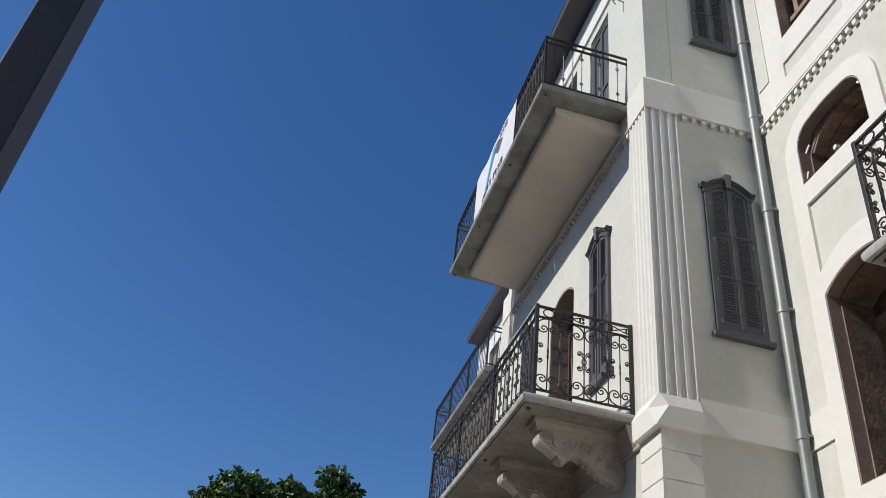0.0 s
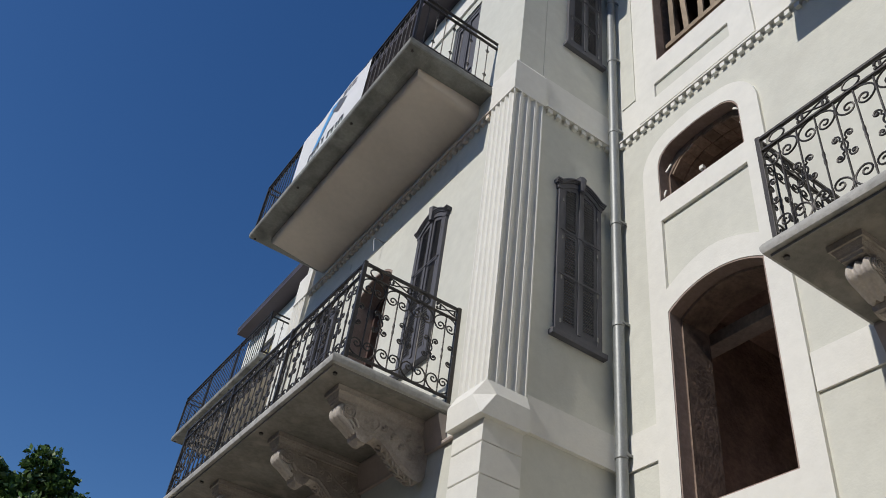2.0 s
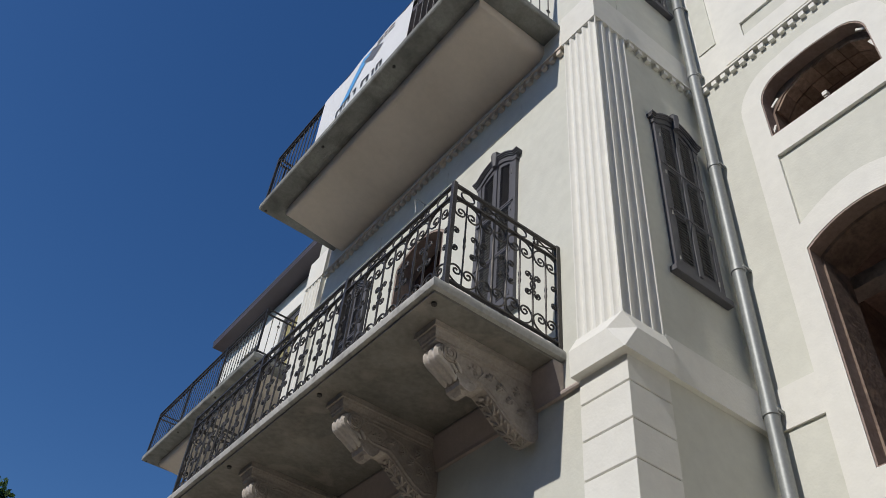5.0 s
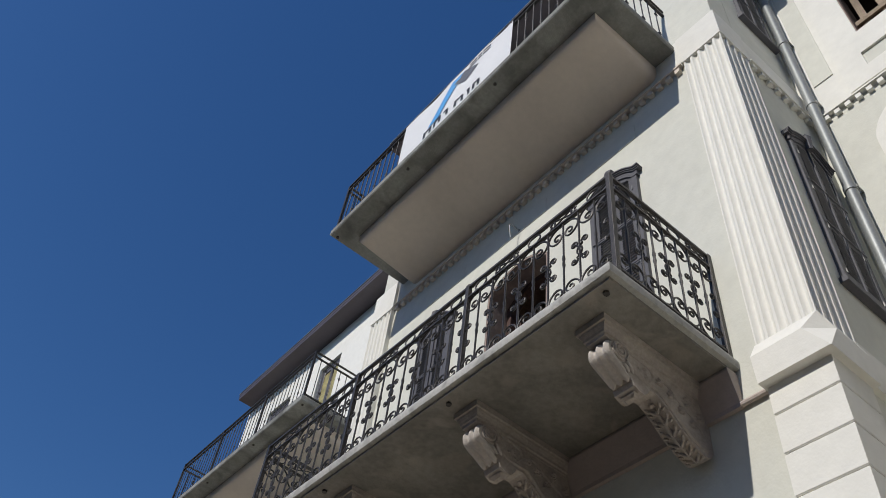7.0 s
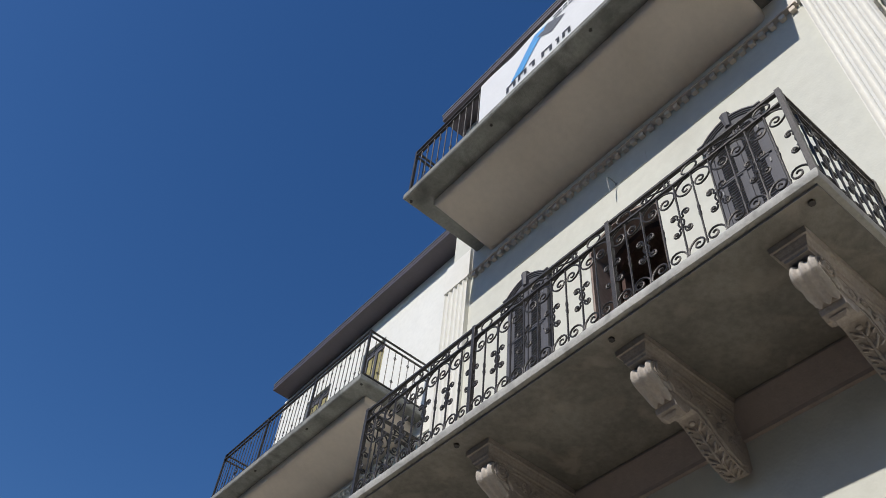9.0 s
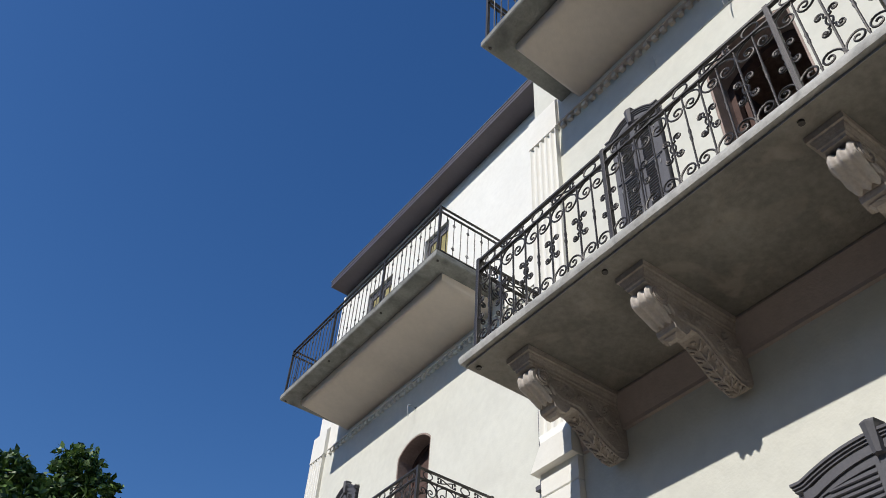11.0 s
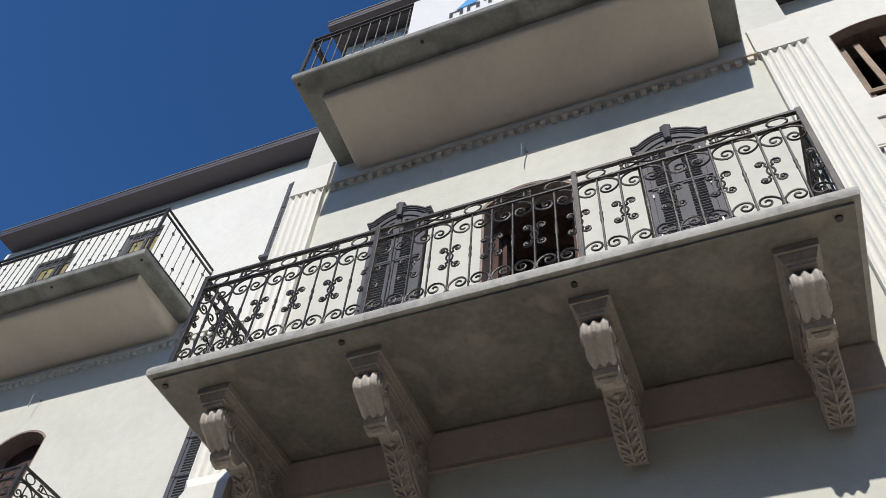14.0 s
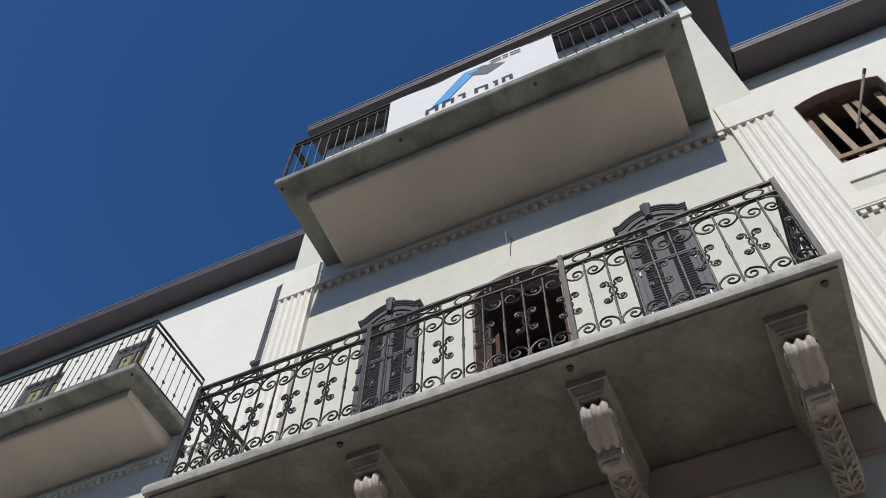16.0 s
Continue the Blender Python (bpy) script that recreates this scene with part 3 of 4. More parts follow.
def cross_ornament():
    bm = bmesh.new()
    for s in (1, -1):
        pts = [(-0.115 + 0.23 * i / 12, s * 0.03 * math.cos(math.pi * i / 12)) for i in range(13)]
        pts = curl(-0.105, s * 0.018, 0.014, math.pi / 2, 1.0, 7)[::-1] + pts + curl(0.105, -s * 0.018, 0.014, -math.pi / 2, 1.0, 7)
        tube(bm, [(0, u, v) for u, v in pts], 0.0062, 5)
    ball(bm, 0, -0.075, 0, 0.008, 0.012, 0.034, 4)
    ball(bm, 0, 0.075, 0, 0.008, 0.012, 0.034, 4)
    return mesh_of("cross_scroll", bm, IRON, True)


def twisted_bar(h):
    bm = bmesh.new()
    zs = [0, h * 0.3, h * 0.42, h * 0.46, h * 0.5, h * 0.54, h * 0.58, h * 0.7, h]
    tube(bm, [(0, 0, z) for z in zs], [0.007, 0.007, 0.007, 0.012, 0.008, 0.012, 0.007, 0.007, 0.007], 6)
    return mesh_of("bar", bm, IRON, True)


RAIL_H, MID, LOW = 0.94, 0.825, 0.055
HEART, HALF_A, HALF_B, RING, CROSS = heart_scroll((1, -1)), heart_scroll((1,)), heart_scroll((-1,)), ring_ornament(), cross_ornament()
LOOPS = {}


def ornate_railing(y0, wall, label, gap=0.05):
    t = thing("balcony_railing", label, "railing", "ornate railings", at=pose(wall, y0, F2))
    D, y_a, y_b = -0.975, 0.045, LONG - gap

    def run(place, turn, start, length, units):
        U = length / units
        if units not in LOOPS:
            LOOPS[units] = (loop_scroll(U), twisted_bar(MID - LOW), mesh_of("bar", tube(bmesh.new(), [(0, 0, 0), (0, 0, MID - LOW)], 0.0075, 6), IRON))
        loop, bar_b, bar_a = LOOPS[units]
        for i in range(units):
            u = start + (i + 0.5) * U
            x, y = place(u)
            part("bar", bar_b, IRON, t, at=pose(x, y, LOW, 0, 0, turn))
            part("scroll", loop, IRON, t, at=pose(x, y, MID - 0.008, 0, 0, turn))
            part("scroll", loop, IRON, t, at=pose(x, y, LOW + 0.008, 180, 0, turn) )
            part("ring" if i % 2 == 0 else "cross_scroll", RING if i % 2 == 0 else CROSS, IRON, t, at=pose(x, y, (MID + RAIL_H) / 2, 0, 0, turn))
            x, y = place(start + i * U)
            if i:
                part("bar", bar_a, IRON, t, at=pose(x, y, LOW, 0, 0, turn))
            part("heart_scroll", HEART if i else (HALF_B if turn else HALF_A), IRON, t, at=pose(x, y, (MID + LOW) / 2, 0, 0, turn))
        x, y = place(start + length)
        part("heart_scroll", HALF_A if turn else HALF_B, IRON, t, at=pose(x, y, (MID + LOW) / 2, 0, 0, turn))

    span = (y_b - y_a) / 3
    for k in range(3):
        run(lambda u: (D, u), 0, y_a + k * span, span, 5)
    for y in (y_a, y_b):
        run(lambda u, y=y: (u, y), 90, D, 0.96, 4)
    post = mesh_of("post", box(-0.017, 0.017, -0.017, 0.017, 0.0, RAIL_H + 0.02, bevel=0.003), IRON)
    for k in range(4):
        part("post", post, IRON, t, at=pose(D, y_a + k * span, 0))
    for y in (y_a, y_b):
        part("post", post, IRON, t, at=pose(-0.02, y, 0))
    for z, hh in ((RAIL_H, 0.011), (MID, 0.008), (LOW, 0.008)):
        part("rail", box(D - 0.014, D + 0.014, y_a - 0.014, y_b + 0.014, z - hh, z + hh, bevel=0.003), IRON, t)
        for y in (y_a, y_b):
            part("rail", box(D + 0.015, 0, y - 0.013, y + 0.013, z - hh, z + hh, bevel=0.003), IRON, t)
    return t


ornate_railing(7.63, BAY, "dark wrought-iron scrollwork railing on the bay's balcony")
ornate_railing(0.68, WING, "dark wrought-iron scrollwork railing on the near wing's balcony")
ornate_railing(14.44, FARW, "dark wrought-iron scrollwork railing on the far wing's balcony")


def knot_bar(h, low):
    bm = bmesh.new()
    tube(bm, [(0, 0, 0), (0, 0, h)], 0.0065, 5)
    for z in ((0.2 * h, 0.8 * h) if low else (0.5 * h,)):
        for s in (1, -1):
            tube(bm, [(0, 0, z - 0.03), (0, s * 0.021, z), (0, 0, z + 0.03)], 0.0065, 4)
    return mesh_of("bar", bm, IRON)


TOP_H = 0.85
KNOTS = [knot_bar(TOP_H - 0.14, True), mesh_of("bar", tube(bmesh.new(), [(0, 0, 0), (0, 0, TOP_H - 0.14)], 0.0065, 5), IRON)]


def plain_railing(y0, wall, label):
    t = thing("balcony_railing", label, "railing", "plain railings", at=pose(wall, y0, F3))
    D, a, b = -1.045, 0.045, 4.055
    n = 36
    for i in range(1, n):
        part("bar", KNOTS[i % 2], IRON, t, at=pose(D, a + (b - a) * i / n, 0.05))
    for y in (a, b):
        for i in range(1, 9):
            part("bar", KNOTS[i % 2], IRON, t, at=pose(D + 1.03 * i / 9, y, 0.05, 0, 0, 90))
    for z in (TOP_H, TOP_H - 0.09, 0.05):
        part("rail", box(D - 0.015, D + 0.015, a - 0.015, b + 0.015, z - 0.008, z + 0.008), IRON, t)
        for y in (a, b):
            part("rail", box(D + 0.016, 0, y - 0.014, y + 0.014, z - 0.008, z + 0.008), IRON, t)
    post = mesh_of("post", box(-0.015, 0.015, -0.015, 0.015, 0, TOP_H + 0.01), IRON)
    for y in (a, a + (b - a) / 3, a + 2 * (b - a) / 3, b):
        part("post", post, IRON, t, at=pose(D, y, 0))
    return t


plain_railing(7.55, BAY, "dark iron bar railing of the upper balcony")
plain_railing(0.66, WING, "dark iron bar railing on the near wing")
plain_railing(14.30, FARW, "dark iron bar railing on the far wing")


# ---- corbels ----
def extruded(bm, prof, w):
    """A profile (x, z) between the planes y = -w and y = w."""
    sides = [[bm.verts.new((x, q * w, z)) for x, z in prof] for q in (-1, 1)]
    k = len(prof)
    for i in range(k):
        bm.faces.new((sides[0][i], sides[0][(i + 1) % k], sides[1][(i + 1) % k], sides[1][i]))
    bm.faces.new(sides[0])
    bm.faces.new(sides[1][::-1])
    return bm


BELLY = [(-0.50, -0.292), (-0.45, -0.292), (-0.40, -0.318), (-0.34, -0.362), (-0.28, -0.412), (-0.21, -0.458), (-0.13, -0.49), (-0.07, -0.50), (-0.03, -0.485), (0, -0.44)]


def on_belly(x):
    """Height and slope of the under side at x."""
    for (x0, z0), (x1, z1) in zip(BELLY, BELLY[1:]):
        if x0 <= x <= x1:
            return z0 + (z1 - z0) * (x - x0) / (x1 - x0), math.atan2(z0 - z1, x1 - x0)
    return BELLY[-1][1], 0.0


def corbel():
    t = thing("corbel", "carved grey stone corbel with a scroll and acanthus leaf", "corbel", "corbels")
    w = 0.066
    part("console", extruded(bmesh.new(), BELLY + [(0, -0.10), (-0.74, -0.10), (-0.74, -0.22), (-0.685, -0.27), (-0.655, -0.315), (-0.60, -0.315), (-0.56, -0.292)], w), CARVED, t)
    # moulded top plate: square edge, cove and fillet
    bm = bmesh.new()
    ring = lambda o: [(0, -0.112 + o), (-0.895 + o, -0.112 + o), (-0.895 + o, 0.112 - o), (0, 0.112 - o)]
    loft(bm, [(-0.118, ring(0.044)), (-0.10, ring(0.042)), (-0.096, ring(0.032)), (-0.078, ring(0.03)), (-0.055, ring(0.018)), (-0.042, ring(0.014)), (-0.040, ring(0.002)), (-0.001, ring(0.0))])
    part("abacus", bm, CARVED, t, "moulded top plate")
    # fluted roll: three ridges round a cylinder, running out into a scalloped apron
    bm = bmesh.new()
    rings = []
    for i in range(49):
        q = i / 48 - 0.5
        f = 0.010 * math.cos(5.6 * math.pi * q)
        rr = 0.064 + f
        sect = [(-0.775 + rr * math.cos(math.radians(a)), -0.185 + rr * math.sin(math.radians(a))) for a in range(20, 236, 12)]
        sect += [(-0.782, -0.250 - 0.5 * f), (-0.75, -0.266 - 0.6 * f), (-0.712, -0.291 - 0.8 * f), (-0.672 + 0.5 * f, -0.316 - 1.1 * f), (-0.662 + 0.5 * f, -0.308 - 1.1 * f), (-0.69, -0.285), (-0.71, -0.20)]
        taper = [0.15] * 18 + [0.149, 0.146, 0.142, 0.138, 0.137, 0.136, 0.136]
        rings.append([bm.verts.new((x, tw * q, z)) for (x, z), tw in zip(sect, taper)])
    for a, b in zip(rings, rings[1:]):
        for j in range(len(a)):
            bm.faces.new((a[j - 1], a[j], b[j], b[j - 1]))
    bm.faces.new(rings[0][::-1])
    bm.faces.new(rings[-1])
    # same stone as the console; its lighter colour stands for sun on the roll
    roll = part("roll", bm, LIT_STONE, t, "fluted scroll roll with a scalloped lip, coloured lighter for sunlight", smooth=True)
    for q in (-1, 1):
        bm = bmesh.new()
        disc = [(-0.745 + 0.062 * math.cos(2 * math.pi * i / 18), -0.172 + 0.062 * math.sin(2 * math.pi * i / 18)) for i in range(18)]
        ends = [[bm.verts.new((x, q * y, z)) for x, z in disc] for y in (0.06, 0.083)]
        for i in range(18):
            bm.faces.new((ends[0][i], ends[0][(i + 1) % 18], ends[1][(i + 1) % 18], ends[1][i]))
        bm.faces.new(ends[1])
        tube(bm, [(x, q * 0.084, z) for x, z in curl(-0.745, -0.172, 0.060, -0.9, 2.3, 34, 0.12)], 0.0095, 5)
        ball(bm, -0.745, q * 0.086, -0.172, 0.012, 0.008, 0.012, 5)
        part("volute", bm, CARVED, roll, "spiral volute", smooth=True)
        # leaf curling off the volute
        bm = bmesh.new()
        for x, z, turn, k in ((-0.665, -0.235, 0.9, 1.0), (-0.70, -0.255, 0.6, 0.8)):
            bmesh.ops.create_uvsphere(bm, u_segments=8, v_segments=6, radius=1, matrix=Matrix.Translation((x, q * 0.074, z)) @ Matrix.Rotation(turn, 4, "Y") @ Matrix.Diagonal((0.045 * k, 0.012, 0.014 * k, 1)))
        part("curled_leaf", bm, LIT_STONE, roll, smooth=True)
        # raised scroll border and foliage on the flank
        bm = bmesh.new()
        y = q * w
        tube(bm, [(-0.655, y, -0.13), (-0.60, y, -0.118), (-0.52, y, -0.122), (-0.475, y, -0.14), (-0.465, y, -0.185), (-0.50, y, -0.235)], [0.006, 0.010, 0.011, 0.011, 0.009, 0.006], 5)
        tube(bm, [(-0.64, y, -0.235), (-0.58, y, -0.262), (-0.50, y, -0.262), (-0.43, y, -0.262), (-0.36, y, -0.31), (-0.28, y, -0.375), (-0.20, y, -0.43), (-0.11, y, -0.465), (-0.04, y, -0.44)], [0.006, 0.009, 0.011, 0.012, 0.012, 0.012, 0.012, 0.011, 0.007], 5)
        part("scroll_border", bm, CARVED, t, smooth=True)
        bm = bmesh.new()
        stems = [(-0.40, -0.20, 0.9), (-0.31, -0.23, 0.5), (-0.23, -0.29, 0.7), (-0.14, -0.34, 0.9), (-0.17, -0.19, 0.2), (-0.07, -0.25, 0.6)]
        for x, z, turn in stems:
            for da in (-0.95, -0.35, 0.3, 0.95):
                a = turn + da
                m = Matrix.Translation((x - 0.026 * math.cos(a), y, z + 0.026 * math.sin(a))) @ Matrix.Rotation(a, 4, "Y") @ Matrix.Diagonal((0.026, 0.017, 0.0095, 1))
                bmesh.ops.create_uvsphere(bm, u_segments=7, v_segments=5, radius=1, matrix=m)
            ball(bm, x, y, z, 0.010, 0.018, 0.010, 4)
        tube(bm, [(-0.42, y, -0.15), (-0.34, y, -0.165), (-0.28, y, -0.21), (-0.20, y, -0.25), (-0.12, y, -0.29), (-0.06, y, -0.37)], [0.006, 0.009, 0.010, 0.010, 0.009, 0.006], 5)
        for x, z, a0 in ((-0.59, -0.19, 0.3), (-0.54, -0.165, 1.0), (-0.53, -0.215, 2.2)):
            tube(bm, [(u, y, v) for u, v in curl(x, z, 0.022, a0, -1.0, 9, 0.2)], 0.0065, 4)
        part("side_foliage", bm, CARVED, t, "carved leaf sprays", smooth=True)
    # block in the neck with a bevelled tablet
    bm = extruded(bmesh.new(), [(-0.652, -0.318), (-0.515, -0.294), (-0.515, -0.312), (-0.53, -0.335), (-0.56, -0.366), (-0.60, -0.366), (-0.64, -0.348)], 0.072)
    part("neck_block", bm, CARVED, t)
    bm = bmesh.new()
    loft(bm, [(-0.380, [(-0.600, -0.030), (-0.568, -0.036), (-0.568, 0.036), (-0.600, 0.030)]), (-0.364, [(-0.622, -0.050), (-0.555, -0.060), (-0.555, 0.060), (-0.622, 0.050)])])
    part("tablet", bm, CARVED, t, "bevelled tablet")
    # acanthus leaf on the under side: rib, lobes in pairs, raised rim
    bm = bmesh.new()
    xs = [-0.40 + 0.33 * i / 10 for i in range(11)]
    tube(bm, [(x, 0, on_belly(x)[0] - 0.006) for x in xs], [0.004, 0.008, 0.010, 0.011, 0.011, 0.011, 0.010, 0.010, 0.009, 0.008, 0.005], 6)
    for i in range(6):
        x = -0.385 + 0.058 * i
        z, slope = on_belly(x)
        for q in (-1, 1):
            for dx, dy, turn, lx, ly, lz in ((0.0, 0.022, 0.75, 0.030, 0.0095, 0.017), (-0.018, 0.043, 0.45, 0.021, 0.0085, 0.015), (0.006, 0.047, 1.0, 0.016, 0.007, 0.012)):
                zz, sl = on_belly(x + dx)
                m = Matrix.Translation((x + dx, q * dy, zz - 0.004)) @ Matrix.Rotation(sl, 4, "Y") @ Matrix.Rotation(-q * turn, 4, "Z") @ Matrix.Diagonal((lx, ly, lz, 1))
                bmesh.ops.create_uvsphere(bm, u_segments=8, v_segments=5, radius=1, matrix=m)
    ball(bm, -0.415, 0, on_belly(-0.415)[0] - 0.004, 0.018, 0.020, 0.012, 5)
    part("acanthus_leaf", bm, CARVED, t, smooth=True)
    return t


first = corbel()
first.matrix_basis = pose(BAY, 7.97, F2 - 0.105)
for y in (9.03, 10.36, 11.38):
    copy_thing(first, pose(BAY, y, F2 - 0.105))
for y0, wall in ((0.57, WING), (14.44, FARW)):
    for d in (0.37, 1.42, 2.73, 3.85):
        copy_thing(first, pose(wall, y0 + d, F2 - 0.105))


def bed_mould(name, wall, y0, y1, rod=None):
    bm = bmesh.new()
    prof = [(0, -0.107), (-0.09, -0.108), (-0.095, -0.13), (-0.03, -0.33), (-0.03, -0.36), (0, -0.36)]
    ends = [[bm.verts.new((wall - 0.001 + x, y, F2 + z)) for x, z in prof] for y in (y0, y1)]
    k = len(prof)
    for i in range(k):
        bm.faces.new((ends[0][i], ends[0][(i + 1) % k], ends[1][(i + 1) % k], ends[1][i]))
    bm.faces.new(ends[0])
    bm.faces.new(ends[1][::-1])
    if rod is not None:
        tube(bm, [(wall - 0.022, rod, F2 - 0.345), (wall - 0.022, y0 - 0.001, F2 - 0.345)], 0.018, 8)
    fixed(name, bm, BED, "sloping stone moulding between the corbels", "moulding")


bed_mould("trim_bed_bay", BAY, 7.66, BAY1 - 0.38, 7.48)
bed_mould("trim_bed_near", WING - 0.02, 0.7, 4.78)
bed_mould("trim_bed_far", FARW, 14.47, 18.6)


# ---- shuttered windows ----
def shutter_window(W, H, label, pediment=True, rows=3, name="shuttered_window"):
    """Closed louvred shutters in a moulded frame; local origin on the wall plane at the bottom centre."""
    t = thing(name, label, "window", "shuttered windows")
    h, rise = W / 2, (0.055 if W > 0.8 else 0.15) * W / 0.96
    part("frame", plate(bmesh.new(), arched(-h, h, 0, H - rise, rise), [arched(-h + 0.05, h - 0.05, 0.05, H - rise - 0.04, rise)], 0.05, -0.06), SHUTTER, t)
    part("sill", box(-0.085, -0.001, -h - 0.045, h + 0.045, -0.055, -0.002, bevel=0.006), SHUTTER, t, "projecting dark sill")
    inner, top = h - 0.052, H - rise - 0.045
    bow = lambda u: top + rise * (1 - (u / inner) ** 2)
    for s in (-1, 1):
        u0, u1 = 0.004, inner
        edge = [(s * u0, 0.054), (s * u1, 0.054)] + [(s * (u1 + (u0 - u1) * i / 6), bow(u1 + (u0 - u1) * i / 6)) for i in range(7)]
        holes, slats = [], bmesh.new()
        a, b = u0 + 0.048, u1 - 0.04
        z0, gap = 0.054 + 0.07, 0.05
        step = (top - 0.03 - z0) / rows
        for r in range(rows):
            lo, hi = z0 + r * step, z0 + (r + 1) * step - gap
            if r < rows - 1:
                holes.append([(s * a, lo), (s * b, lo), (s * b, hi), (s * a, hi)])
            else:
                holes.append([(s * a, lo), (s * b, lo)] + [(s * (b + (a - b) * i / 4), hi + bow(b + (a - b) * i / 4) - top) for i in range(5)])
                hi += rise * 0.8
            n = int((hi - lo) / 0.031)
            for i in range(n):
                z = lo + (i + 0.5) * (hi - lo) / n
                lim = b if r < rows - 1 else min(b, inner * math.sqrt(max(0.05, min(1, 1 - (z - hi + rise * 0.8) / rise))) + 0.03)
                q = [(-0.048, z - 0.014), (-0.039, z - 0.020), (-0.014, z + 0.013), (-0.023, z + 0.019)]
                A = [slats.verts.new((x, s * a, v)) for x, v in q]
                B = [slats.verts.new((x, s * lim, v)) for x, v in q]
                for j in range(4):
                    slats.faces.new((A[j], A[(j + 1) % 4], B[(j + 1) % 4], B[j]))
        leaf = part("shutter_leaf", plate(bmesh.new(), edge, holes, 0.04, 0.005), SHUTTER, t)
        part("louvre", slats, SHUTTER, leaf)
        for z in [0.12 + (H - 0.45) * i / rows for i in range(rows + 1)]:
            part("hinge", box(-0.058, -0.045, s * inner - 0.006, s * inner + 0.006, z - 0.022, z + 0.022), FIXING, leaf, "pale metal hinge")
    for i in range(1, rows):
        z = 0.124 + i * (top - 0.154) / rows - 0.025
        part("cross_bar", box(-0.068, -0.059, -inner - 0.03, inner + 0.03, z - 0.008, z + 0.008), SHUTTER, t, "thin iron bar across the shutters")
    part("meeting_rail", box(-0.058, -0.041, -0.016, 0.016, 0.06, H - 0.06), SHUTTER, t)
    if pediment:
        foot, arch = H - rise - 0.01, rise + 0.03
        line = [(-h - 0.045, foot), (-h + 0.01, foot)]
        line += [(h * 0.93 * (i / 8 - 1), foot + arch * (1 - (i / 8 - 1) ** 2) + 0.006) for i in range(17)]
        line += [(h - 0.01, foot), (h + 0.045, foot)]
        for o, thick, w in ((0.0, 0.016, 0.10), (-0.0162, 0.014, 0.086), (-0.0304, 0.014, 0.072), (-0.0446, 0.055, 0.058)):
            k = 1 - (0.0 if o > -0.04 else 0.075) + o * 0.6
            ring = [(u * k, v + o) for u, v in line]
            part("hood_mould" if o > -0.04 else "frieze", plate(bmesh.new(), ring + [(u, v - thick) for u, v in ring[::-1]], [], w, 0.001), SHUTTER, t)
        bm = bmesh.new()
        loft(bm, [(H - 0.10, [(0, -0.03), (-0.10, -0.022), (-0.115, 0), (-0.10, 0.022), (0, 0.03)]), (H + 0.06, [(0, -0.045), (-0.115, -0.036), (-0.14, 0), (-0.115, 0.036), (0, 0.045)]), (H + 0.075, [(0, -0.052), (-0.11, -0.042), (-0.13, 0), (-0.11, 0.042), (0, 0.052)])])
        part("keystone", bm, SHUTTER, t, "faceted keystone")
    for c in t.children_recursive:
        c.data.transform(Matrix.Diagonal((0.72, 1, 1, 1)))
    return t


win = shutter_window(0.53, 1.87, "closed anthracite louvred shutters under a curved hood")
win.matrix_basis = pose(BAY, 8.41, 5.93)
for x, y, z in ((BAY, 10.80, 5.93), (BAY, 8.46, 2.12), (BAY, 10.83, 2.12), (FARW, 17.80, 5.80)):
    copy_thing(win, pose(x, y, z))
copy_thing(win, pose(4.93, BAY0, 5.93, 0, 0, 90))
big = shutter_window(0.91, 2.71, "wide closed anthracite louvred shutters under a curved hood", rows=4)
big.matrix_basis = pose(BAY, 9.70, 1.28)
low_win = shutter_window(0.78, 1.76, "closed dark louvred shutters beside the bay", False)
low_win.matrix_basis = pose(FARW, 13.30, 5.94)
copy_thing(low_win, pose(FARW, 13.17, 9.9))
up_win = shutter_window(0.52, 1.7, "dark louvred shutters on the bay's side", False)
up_win.matrix_basis = pose(4.975, BAY0, 9.99, 0, 0, 90)


# ---- doors ----
def balcony_door(name, y0, y1, z0, spring, rise, wall, label, mat):
    t = thing(name, label, "door", kind="structure")
    face, wall = wall, wall + 0.07
    part("door_frame", plate(bmesh.new(), arched(y0, y1, z0, spring, rise), [arched(y0 + 0.05, y1 - 0.05, z0 + 0.02, spring - 0.05, rise)], -0.16, -0.24, base=wall), mat, t)
    part("lining", plate(bmesh.new(), arched(y0 + 0.001, y1 - 0.001, z0 + 0.001, spring - 0.001, rise), [arched(y0 + 0.02, y1 - 0.02, z0 + 0.01, spring - 0.02, rise)], -0.004, -0.228, base=face), LINING, t, "grey-brown lining of the opening")
    part("transom", box(wall + 0.165, wall + 0.235, y0 + 0.051, y1 - 0.051, spring - 0.42, spring - 0.34), mat, t)
    part("transom_panel", plate(bmesh.new(), arched(y0 + 0.051, y1 - 0.051, spring - 0.338, spring - 0.052, rise - 0.002), [], -0.19, -0.21, base=wall), mat, t)
    c = (y0 + y1) / 2
    for a, b in ((c + 0.003, y1 - 0.052), (y0 + 0.052, c - 0.003)):
        H = spring - 0.422
        part("door_leaf", plate(bmesh.new(), rect(a, b, z0 + 0.03, H), [rect(a + 0.06, b - 0.06, z0 + 0.95, H - 0.08), rect(a + 0.06, b - 0.06, z0 + 0.15, z0 + 0.85)], -0.17, -0.21, base=wall), mat, t)
        part("door_panel", box(wall + 0.185, wall + 0.195, a + 0.05, b - 0.05, z0 + 0.1, H - 0.05), mat, t)
    return t


door = thing("door_bay", "open arched doorway with a brown lining and frame", "door", kind="structure")
